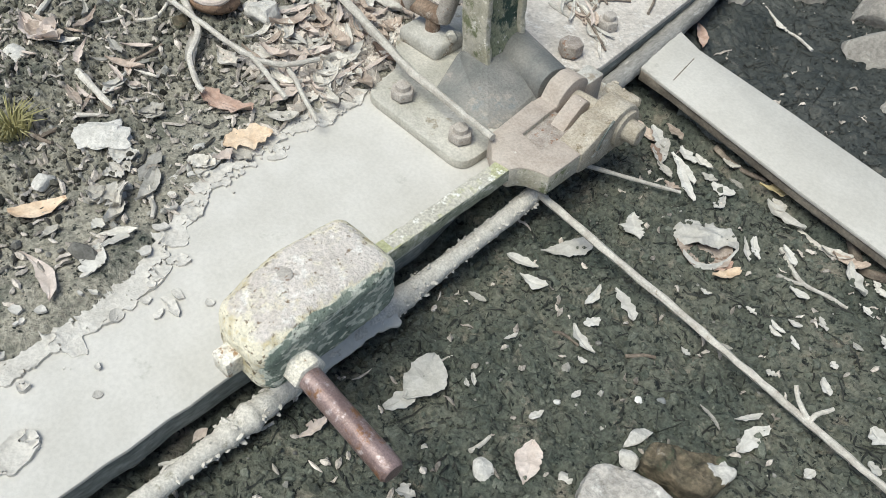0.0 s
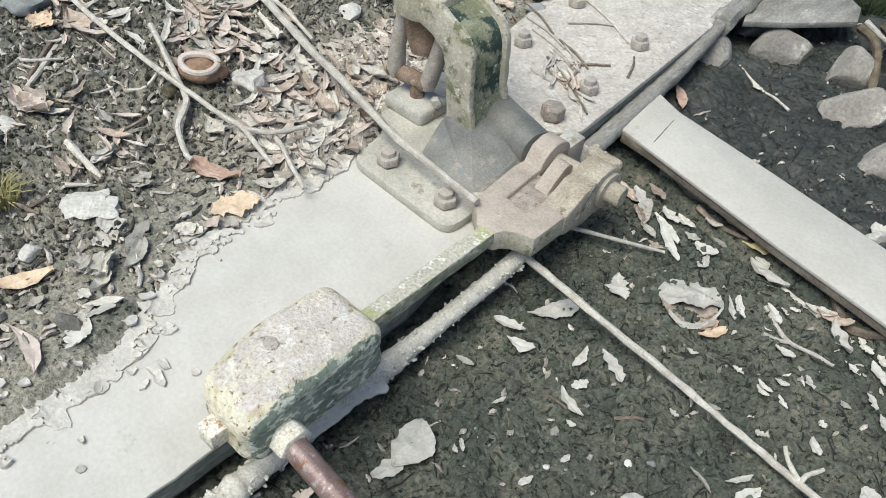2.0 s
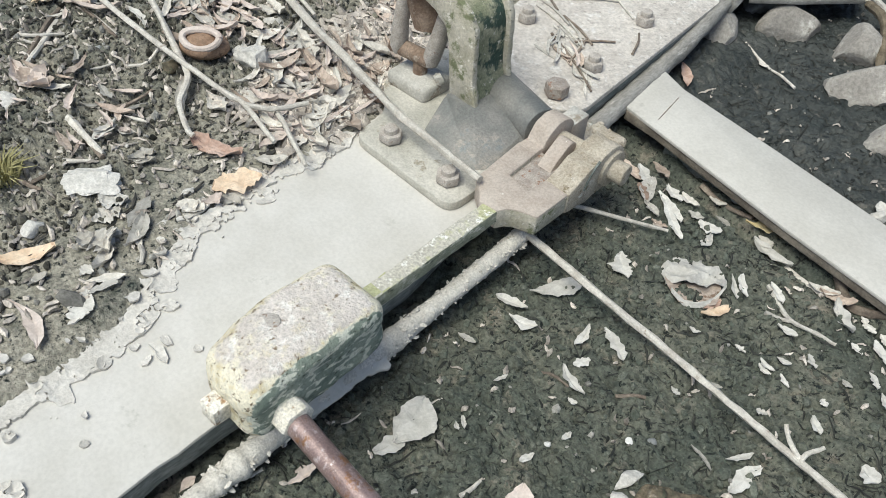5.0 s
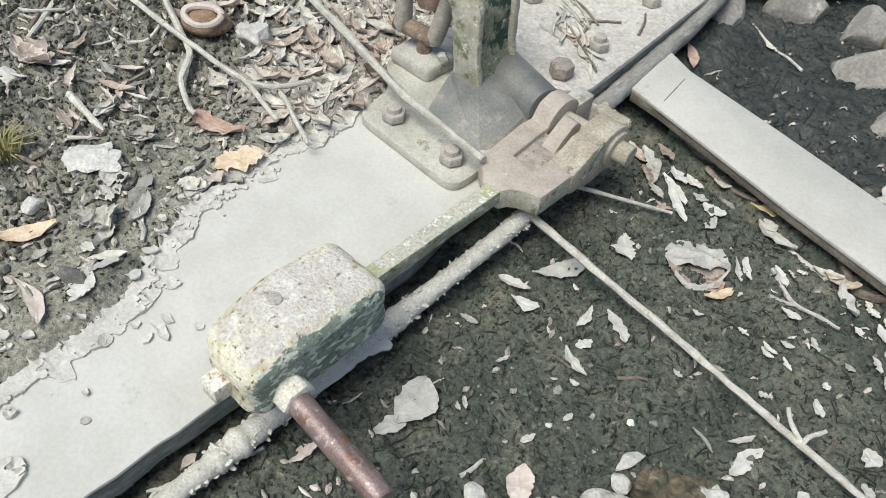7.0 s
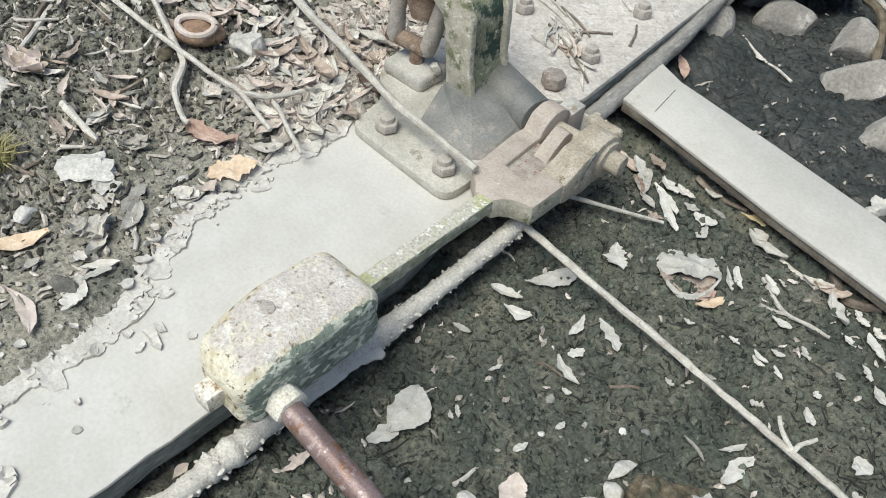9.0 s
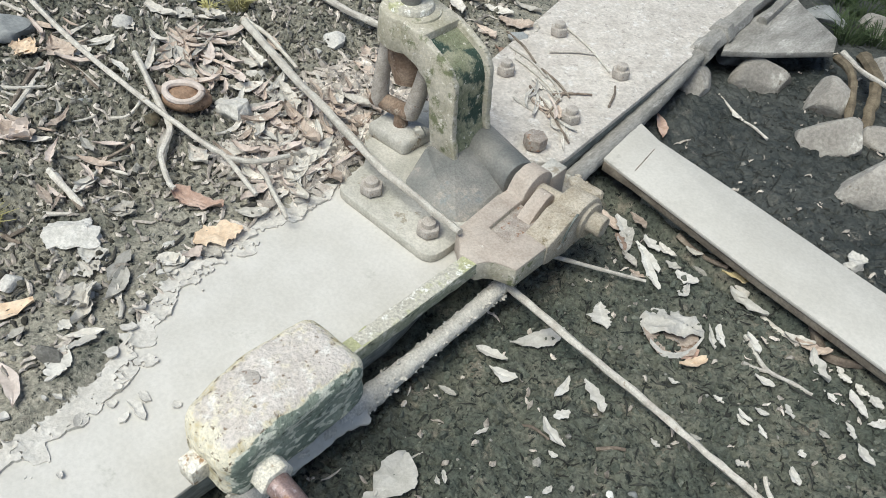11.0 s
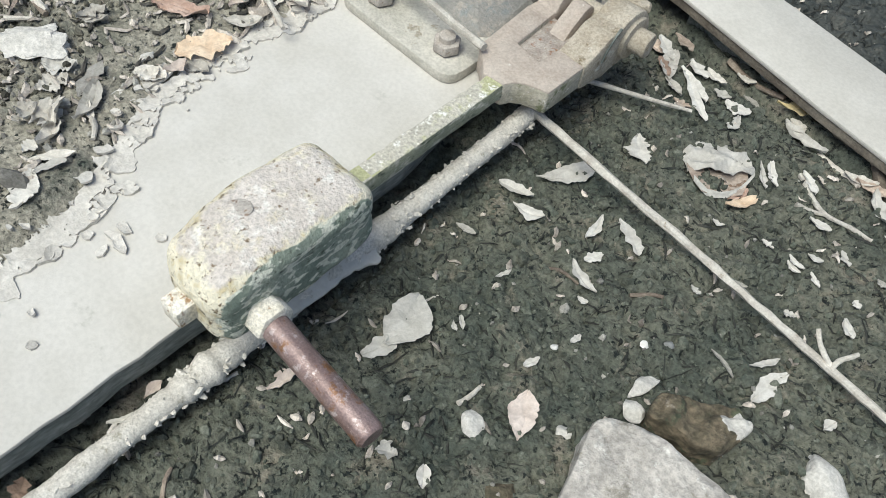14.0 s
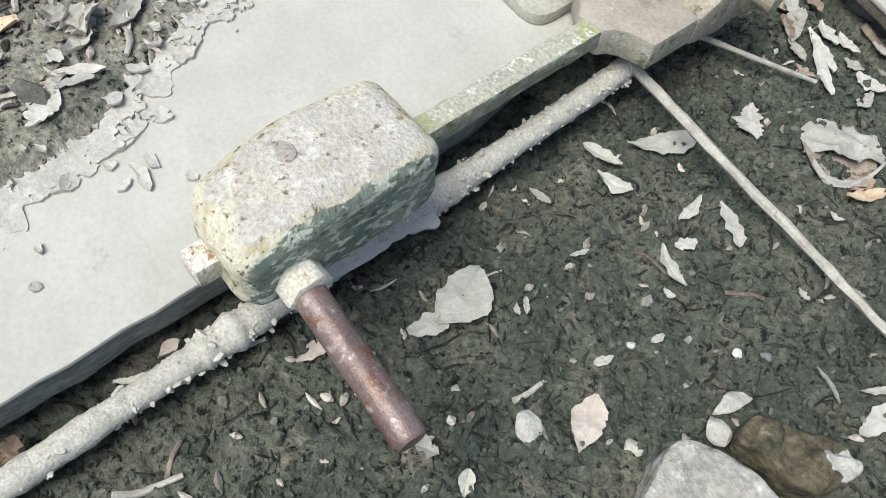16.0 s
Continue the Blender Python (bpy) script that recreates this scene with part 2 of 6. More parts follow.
def box(bm, x0, x1, y0, y1, z0, z1, bevel=0.0, seg=2):
    r = bmesh.ops.create_cube(bm, size=1)
    for v in r["verts"]:
        v.co = Vector(((x0 + x1) / 2 + v.co.x * (x1 - x0), (y0 + y1) / 2 + v.co.y * (y1 - y0), (z0 + z1) / 2 + v.co.z * (z1 - z0)))
    if bevel:
        es = list({e for v in r["verts"] for e in v.link_edges})
        bmesh.ops.bevel(bm, geom=es, offset=bevel, segments=seg, affect="EDGES", profile=0.5)
    return bm


def prism(bm, pts, lo, hi, axis="z", bevel=0.0, seg=2):
    """A polygon drawn out along an axis: for z pts are (x, y), for y (x, z), for x (y, z)."""
    def at(p, h):
        return {"z": (p[0], p[1], h), "y": (p[0], h, p[1]), "x": (h, p[0], p[1])}[axis]
    a = [bm.verts.new(at(p, lo)) for p in pts]
    b = [bm.verts.new(at(p, hi)) for p in pts]
    fs = [bm.faces.new(a), bm.faces.new(b)]
    for i in range(len(pts)):
        j = (i + 1) % len(pts)
        fs.append(bm.faces.new((a[i], a[j], b[j], b[i])))
    bmesh.ops.recalc_face_normals(bm, faces=fs)
    if bevel:
        bmesh.ops.bevel(bm, geom=list({e for f in fs for e in f.edges}), offset=bevel, segments=seg, affect="EDGES", profile=0.5)
    return bm


def rounded(pts, r, n=4):
    """The polygon with its corners rounded to about r."""
    out = []
    for i, p in enumerate(pts):
        p, a, b = Vector(p), Vector(pts[i - 1]), Vector(pts[(i + 1) % len(pts)])
        u, w = (a - p), (b - p)
        k = min(r, u.length * 0.45, w.length * 0.45)
        s, e = p + u.normalized() * k, p + w.normalized() * k
        for q in range(n + 1):
            f = q / n
            out.append(tuple(s * (1 - f) ** 2 + p * 2 * f * (1 - f) + e * f ** 2))
    return out


def sweep(bm, pts, radii, seg=12, wob=0.0, scale=60.0, flat=1.0):
    """A tube through the points, with its ends closed."""
    pts = [Vector(p) for p in pts]
    if not isinstance(radii, (list, tuple)):
        radii = [radii] * len(pts)
    rings = []
    side = None
    for i, p in enumerate(pts):
        d = (pts[min(i + 1, len(pts) - 1)] - pts[max(i - 1, 0)]).normalized()
        if side is None:
            side = d.cross(Vector((0, 0, 1)) if abs(d.z) < 0.9 else Vector((1, 0, 0))).normalized()
        else:
            side = (side - d * side.dot(d)).normalized()
        up = side.cross(d)
        ring = []
        for k in range(seg):
            a = 2 * math.pi * k / seg
            v = side * math.cos(a) + up * math.sin(a) * flat
            q = p + v * radii[i]
            if wob:
                q += v * wob * noise.noise(q * scale)
            ring.append(bm.verts.new(q))
        rings.append(ring)
    for a, b in zip(rings, rings[1:]):
        for k in range(seg):
            bm.faces.new((a[k], a[(k + 1) % seg], b[(k + 1) % seg], b[k]))
    bm.faces.new(rings[0][::-1])
    bm.faces.new(rings[-1])
    return bm


def line(a, b, n):
    a, b = Vector(a), Vector(b)
    return [a.lerp(b, i / n) for i in range(n + 1)]


def cyl(bm, a, b, r, r2=None, seg=24, bevel=0.0):
    """A round bar from a to b with chamfered ends."""
    a, b = Vector(a), Vector(b)
    r2 = r if r2 is None else r2
    d = (b - a).normalized()
    if bevel:
        return sweep(bm, [a, a + d * bevel * 0.3, a + d * bevel, b - d * bevel, b - d * bevel * 0.3, b], [r - bevel, r - bevel * 0.3, r, r2, r2 - bevel * 0.3, r2 - bevel], seg)
    return sweep(bm, [a, b], [r, r2], seg)


def lump(bm, c, radii, rough=0.2, seed=0.0, sub=3, rot=0.0, freq=1.6, cuts=6, lo=0.62):
    """A stone or clod: a ball pushed in and out, with some flattened sides."""
    r = bmesh.ops.create_icosphere(bm, subdivisions=sub, radius=1)
    rng = random.Random(seed)
    cut = [(Vector((rng.uniform(-1, 1), rng.uniform(-1, 1), rng.uniform(-1, 1))).normalized(), rng.uniform(lo, 0.9)) for _ in range(cuts)]
    turn = Matrix.Rotation(rot, 3, "Z")
    for v in r["verts"]:
        p = v.co.copy()
        for nrm, d in cut:
            h = p.dot(nrm)
            if h > d:
                p -= nrm * (h - d) * 0.95
        p *= 1 + rough * noise.noise(v.co * freq + Vector((seed, 3.1 * seed, 0))) + rough * 0.3 * noise.noise(v.co * freq * 4 + Vector((seed, 0, seed))) + rough * 0.14 * noise.noise(v.co * freq * 11 + Vector((0, seed, seed)))
        v.co = Vector(c) + turn @ Vector((p.x * radii[0], p.y * radii[1], p.z * radii[2]))
    return bm


def hexagon(bm, c, r, z0, z1, turn=0.0):
    pts = [(c[0] + r * math.cos(turn + k * math.pi / 3), c[1] + r * math.sin(turn + k * math.pi / 3)) for k in range(6)]
    return prism(bm, pts, z0, z1, "z", 0.0022, 2)


def fbm(p, octaves=4, gain=0.5):
    v, a = 0.0, 1.0
    for _ in range(octaves):
        v += a * noise.noise(p)
        p = p * 2.03
        a *= gain
    return v


def smooth01(a, b, x):
    t = max(0.0, min(1.0, (x - a) / (b - a)))
    return t * t * (3 - 2 * t)


def edge_left(y):
    return -0.145 + 0.11 * (1 - smooth01(-0.40, -0.08, y)) - 0.06 * smooth01(0.2, 0.5, y)


def ground_z(x, y):
    """The height of the ground: a bank level with the sleeper on one side, a lower muddy bed on the other."""
    shift = 0.05 * smooth01(0.45, 0.8, y) + 0.13 * smooth01(0.8, 2.0, y)
    bank = 0.010 + 0.02 * smooth01(-0.25, -0.6, x + shift)
    bed = -0.072
    f = smooth01(-0.03, 0.10, x - edge_left(y) + shift)
    base = bank * (1 - f) + bed * f
    if x > 0.1:
        base -= 0.012 * math.exp(-((x - 0.19) / 0.05) ** 2)
    if x > 0.15:  # a narrow trench along the cross beam
        base -= 0.024 * math.exp(-((y - 0.640 + 0.17 * (x - 0.2)) / 0.018) ** 2)
    p = Vector((x, y, 0.0))
    near = math.exp(-((x / 2.5) ** 2 + (y / 3.0) ** 2))
    h = 0.010 * noise.noise(p * 5.0)
    if near > 0.02:
        warp = p + Vector((noise.noise(p * 18), noise.noise(p * 18 + Vector((5, 0, 0))), 0)) * 0.02
        lump_h = 0.007 * noise.noise(p * 23.0) + 0.0045 * noise.noise(p * 52.0 + Vector((7, 3, 0))) + 0.0028 * noise.noise(p * 115.0)
        gap = 0.013 * max(0.0, 0.15 - abs(noise.noise(warp * 27.0))) / 0.15 + 0.006 * max(0.0, 0.16 - abs(noise.noise(warp * 63.0))) / 0.16
        calm = 1 - 0.72 * smooth01(-0.28, -0.12, x - edge_left(y)) * (1 - smooth01(0.0, 0.1, x))
        low = smooth01(0.0, 0.15, x)
        h += near * (lump_h * (1 + 0.2 * low) - gap * (1 - 0.4 * low)) * calm
    return base + h


# ---- ground ----
def axis_steps(lo, hi, step, far):
    inner = list(np.arange(lo, hi + step / 2, step))
    out, s, v = [], step, hi
    while v < far:
        s *= 1.5
        v += s
        out.append(v)
    low, s, v = [], step, lo
    while v > -far:
        s *= 1.5
        v -= s
        low.append(v)
    return low[::-1] + inner + out


def build_ground():
    xs, ys = axis_steps(-1.25, 1.0, 0.0042, 60), axis_steps(-0.65, 1.95, 0.0042, 60)
    verts = [(x, y, ground_z(x, y)) for y in ys for x in xs]
    w = len(xs)
    faces = [(j * w + i, j * w + i + 1, (j + 1) * w + i + 1, (j + 1) * w + i) for j in range(len(ys) - 1) for i in range(w - 1)]
    me = bpy.data.meshes.new("ground")
    me.from_pydata(verts, [], faces)
    me.materials.append(M_SOIL)
    me.materials.append(M_WET_SHADED)
    cols, rows = w - 1, len(ys) - 1
    mids = [((xs[i] + xs[i + 1]) / 2, (ys[j] + ys[j + 1]) / 2) for j in range(rows) for i in range(cols)]
    # wet mud behind the cross beam, with painted-in shadow among the stones
    me.polygons.foreach_set("material_index", [int(x > 0.02 and y > 0.70 - 0.11 * x and math.hypot((x - 0.6) / 1.1, (y - 1.35) / 1.0) < 1 + 0.2 * noise.noise(Vector((x * 4, y * 4, 0)))) for x, y in mids])
    me.shade_smooth()
    return tagged(new("ground", me), "damp dark clumpy soil and mud with litter", "ground", kind="structure")


build_ground()


# ---- sleepers and plates ----
M_DIRT = surface("dirty_side", (0.15, 0.125, 0.10), (0.28, 0.245, 0.20), 20, 0.9, 0.6, 200, grit=0.2)

def wavy_edge(a, b, n, amp, seed):
    a, b = Vector(a), Vector(b)
    side = Vector((-(b - a).y, (b - a).x)).normalized()
    return [tuple(a.lerp(b, i / n) + side * amp * noise.noise(Vector((seed, i * 0.9, 0)))) for i in range(n)]


def build_sleeper():
    t = thing("sleeper", (0, 0, -0.12), "wide sleeper caked with smooth pale dried silt", "sleeper")
    right = wavy_edge((0.1695, -1.4), (0.171, 0.02), 50, 0.003, 1) + wavy_edge((0.171, 0.02), (0.085, 0.52), 12, 0.003, 2) + wavy_edge((0.085, 0.52), (-0.008, 2.3), 40, 0.003, 3)
    left = [(-0.42, 2.3), (-0.2, 0.4), (-0.2, -1.4)]
    bm = bmesh.new()
    prism(bm, right + left, -0.007, 0.0, "z", 0.0022)
    part("top_slab", bm, M_SILT, t)
    # side band, much darker than the silt on top
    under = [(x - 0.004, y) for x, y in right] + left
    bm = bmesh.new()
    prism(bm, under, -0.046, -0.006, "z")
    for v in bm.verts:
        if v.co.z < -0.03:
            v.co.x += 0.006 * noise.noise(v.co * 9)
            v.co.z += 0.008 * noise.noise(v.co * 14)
    part("side", bm, M_SIDE, t, "dark grey-green edge under the silt")
    bm = bmesh.new()
    prism(bm, [(0.10, -1.4), (0.10, 0.0), (0.03, 0.52), (-0.06, 2.3), (-0.4, 2.3), (-0.19, 0.4), (-0.19, -1.4)], -0.13, -0.04, "z")
    part("core", bm, M_SIDE, t)
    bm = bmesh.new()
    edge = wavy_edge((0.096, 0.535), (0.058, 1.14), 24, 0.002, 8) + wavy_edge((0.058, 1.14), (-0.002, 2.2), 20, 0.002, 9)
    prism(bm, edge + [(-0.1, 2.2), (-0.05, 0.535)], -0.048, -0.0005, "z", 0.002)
    part("edge_board", bm, M_SIDE, t, "grey-green edge below the speckled plate")


build_sleeper()


def build_cross_sleeper():
    t = thing("cross_sleeper", (0.6, 0.68, -0.12), "pale painted crosswise beam with dirty side", "sleeper")
    pts = [(0.125, 0.66), (0.105, 0.825), (0.17, 0.80), (0.39, 0.773), (0.585, 0.745), (1.9, 0.565), (1.9, 0.39), (0.664, 0.573), (0.5, 0.595), (0.2, 0.647)]
    bm = bmesh.new()
    prism(bm, pts, -0.028, -0.02, "z", 0.002)
    for v in bm.verts:
        v.co.z -= 0.02 * (v.co.x - 0.15)
    part("top_board", bm, M_CROSS, t)
    bm = bmesh.new()
    sweep(bm, line((0.190, 0.675, -0.0205), (0.178, 0.765, -0.0205), 10), 0.0010, 6, 0.0008, 120)
    part("scratch", bm, M_DIRT, t, "thin dark scratch across the end")
    bm = bmesh.new()
    prism(bm, [(x + 0.003, y - 0.004 if y > 0.65 else y + 0.003) for x, y in pts], -0.046, -0.026, "z", 0.002)
    for v in bm.verts:
        v.co.z -= 0.02 * (v.co.x - 0.15)
    part("side", bm, M_DIRT, t, "brownish dirty side")
    bm = bmesh.new()
    prism(bm, [(x + 0.02, y - 0.02 if y > 0.65 else y + 0.03) for x, y in ((0.23, 0.645), (0.20, 0.80), (1.9, 0.57), (1.9, 0.39), (0.2, 0.645))], -0.15, -0.05, "z")
    part("core", bm, M_SIDE, t)


build_cross_sleeper()


def build_slide_plate():
    t = thing("bed_plate", (-0.1, 0.9, 0.0), "rough speckled pale plate bolted on the sleeper", "plate")
    pts = rounded([(-0.175, 0.50), (0.05, 0.50), (0.098, 0.54), (0.06, 1.14), (0.0, 2.2), (-0.5, 2.2), (-0.30, 1.07), (-0.225, 0.70)], 0.03)
    bm = bmesh.new()
    prism(bm, pts, 0.0005, 0.013, "z", 0.003)
    part("plate", bm, M_SPECK, t)


build_slide_plate()


def build_bolt(name, c, z, r, head, label, stud=0.0, mat=M_BOLT, turn=0.3, washer=True):
    t = thing(name, (c[0], c[1], z), label, "bolt", "bolts of the lever stand")
    if washer:
        bm = bmesh.new()
        cyl(bm, (c[0], c[1], z), (c[0], c[1], z + 0.004), r * 1.25, seg=20, bevel=0.001)
        part("washer", bm, mat, t)
    bm = bmesh.new()
    hexagon(bm, c, r, z + 0.003, z + 0.003 + head, turn)
    top = part("nut" if stud else "head", bm, mat, t)
    if stud:
        bm = bmesh.new()
        cyl(bm, (c[0], c[1], z), (c[0], c[1], z + 0.003 + head + stud), r * 0.58, seg=16, bevel=0.002)
        part("stud", bm, mat, top)
    return t


for bx, by in ((-0.073, 0.214), (0.066, 0.211)):
    build_bolt("nut_and_stud", (bx, by), 0.018, 0.0215, 0.016, "dusty hex nut on a short stud in the base plate", 0.009, M_NUT, 0.1, False)
for bx, by in ((-0.199, 0.932), (0.001, 0.890), (0.027, 0.668), (-0.172, 0.704)):
    build_bolt("nut_and_stud", (bx, by), 0.011, 0.021, 0.019, "dusty hex nut on a stud in the speckled plate", 0.011, M_NUT, 0.1, False)
build_bolt("hex_bolt", (0.033, 0.543), 0.013, 0.0235, 0.024, "large brown rusty hex bolt head", 0.0, M_BOLT, 0.5, False)


# ---- lever stand ----
M_RUST = surface("brown_rust", (0.17, 0.11, 0.075), (0.33, 0.25, 0.19), 30, 0.85, 0.6, 260, spot=(0.42, 0.36, 0.30), spot_scale=50, spot_at=0.62, grit=0.25)


def build_stand():
    t = thing("lever_stand", (0, 0.36, 0.0), "mossy cast iron lever stand bolted to the sleeper", "lever stand")
    bm = bmesh.new()
    prism(bm, rounded([(-0.128, 0.176), (0.112, 0.168), (0.112, 0.5), (-0.215, 0.5), (-0.215, 0.33), (-0.135, 0.26)], 0.03), 0.0005, 0.018, "z", 0.003)
    part("base_plate", bm, M_BASE, t, "dusty thick base plate with rounded corners")
    # sloping foot under the column
    bm = bmesh.new()
    for p in ((-0.05, 0.266, 0.017), (0.082, 0.259, 0.017), (0.104, 0.30, 0.017), (0.104, 0.47, 0.017), (-0.075, 0.47, 0.017), (-0.075, 0.345, 0.017),
              (-0.06, 0.335, 0.064), (0.0, 0.345, 0.066), (0.07, 0.365, 0.045), (0.085, 0.40, 0.05), (0.0, 0.45, 0.066), (-0.06, 0.45, 0.066)):
        bm.verts.new(p)
    bmesh.ops.convex_hull(bm, input=bm.verts)
    bmesh.ops.dissolve_limit(bm, angle_limit=0.02, verts=bm.verts, edges=bm.edges)
    bmesh.ops.bevel(bm, geom=bm.edges[:], offset=0.004, segments=2, affect="EDGES")
    part("foot", bm, M_IRON, t, "bluish worn sloping foot")
    # column and arm: two ribs and a web between
    outer = rounded([(0.006, 0.045), (-0.012, 0.11), (-0.015, 0.20), (-0.03, 0.229), (-0.10, 0.262), (-0.165, 0.272), (-0.165, 0.218), (-0.12, 0.206), (-0.085, 0.187), (-0.073, 0.165), (-0.06, 0.045)], 0.012)
    inner = rounded([(-0.001, 0.045), (-0.021, 0.11), (-0.025, 0.193), (-0.038, 0.219), (-0.10, 0.25), (-0.165, 0.26), (-0.165, 0.222), (-0.12, 0.21), (-0.08, 0.19), (-0.069, 0.167), (-0.056, 0.045)], 0.012)
    for y0, y1 in ((0.343, 0.357), (0.433, 0.447)):
        bm = bmesh.new()
        prism(bm, outer, y0, y1, "y", 0.004)
        bmesh.ops.subdivide_edges(bm, edges=[e for e in bm.edges if e.calc_length() > 0.03], cuts=3)
        rough_up(bm, 0.002, 60)
        part("rib", bm, M_CAST, t)
    # web between the ribs: mossy, its recess shade painted into the colour
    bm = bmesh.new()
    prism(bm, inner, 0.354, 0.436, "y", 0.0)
    part("web", bm, M_RECESS, t, "mossy recessed web with its shade painted dark")
    bm = bmesh.new()
    cyl(bm, (-0.170, 0.393, 0.208), (-0.170, 0.393, 0.270), 0.057, 0.055, 32, 0.006)
    eye = part("eye", bm, M_CAST, t, "round eye at the end of the arm")
    bm = bmesh.new()
    cyl(bm, (-0.170, 0.393, 0.268), (-0.170, 0.393, 0.279), 0.041, 0.039, 28, 0.003)
    part("collar", bm, M_BAR, eye, "pale yellowish collar")
    bm = bmesh.new()
    cyl(bm, (-0.172, 0.393, 0.19), (-0.170, 0.393, 0.46), 0.0175, 0.0175, 20, 0.003)
    part("spindle", bm, M_IRON, t, "dark upright iron spindle")
    bm = bmesh.new()
    cyl(bm, (-0.06, 0.440, 0.036), (0.103, 0.404, 0.048), 0.050, 0.037, 36, 0.003)
    part("shaft_sleeve", bm, M_IRON, t, "worn bluish round shaft sleeve")
    bm = bmesh.new()
    prism(bm, [(-0.098, 0.262), (-0.16, 0.2715), (-0.16, 0.216), (-0.115, 0.208), (-0.098, 0.22)], 0.3435, 0.4465, "y", 0.003)
    rough_up(bm, 0.001, 60)
    part("bridge", bm, M_CAST, t)
    bm = bmesh.new()
    sweep(bm, [(-0.17, 0.393, 0.215), (-0.165, 0.388, 0.17), (-0.158, 0.38, 0.13)], [0.04, 0.034, 0.024], 16, 0.004, 40)
    part("joint_core", bm, M_RUST, t, "rusty brown core of the joint")
    # joint under the eye
    for x, y, dx in ((-0.208, 0.372, 0.004), (-0.122, 0.385, -0.012)):
        bm = bmesh.new()
        sweep(bm, [(x + 0.012, y + 0.012, 0.222), (x + 0.004, y + 0.004, 0.18), (x - 0.002, y - 0.004, 0.13), (x + dx, y - 0.012, 0.085), (x + dx, y - 0.014, 0.068)], [0.022, 0.019, 0.018, 0.019, 0.012], 14, 0.005, 45, 0.75)
        part("yoke_prong", bm, M_NUT, t, "dusty rusted prong")
    bm = bmesh.new()
    cyl(bm, (-0.222, 0.36, 0.078), (-0.135, 0.37, 0.078), 0.0155, 0.0155, 16, 0.003)
    part("cross_pin", bm, M_RUST, t, "rusty cross pin")
    bm = bmesh.new()
    cyl(bm, (-0.155, 0.366, 0.035), (-0.158, 0.37, 0.088), 0.014, 0.013, 16, 0.002)
    part("joint_stub", bm, M_RUST, t, "rusty stub")
    bm = bmesh.new()
    box(bm, -0.205, -0.105, 0.325, 0.405, 0.012, 0.046, 0.012, 3)
    rough_up(bm, 0.004, 35)
    part("boss", bm, M_GALV, t, "pale dusty lug under the joint")
    bm = bmesh.new()
    lump(bm, (-0.112, 0.372, 0.05), (0.014, 0.012, 0.012), 0.25, 4, 3)
    part("knob", bm, M_GALV, t)


build_stand()


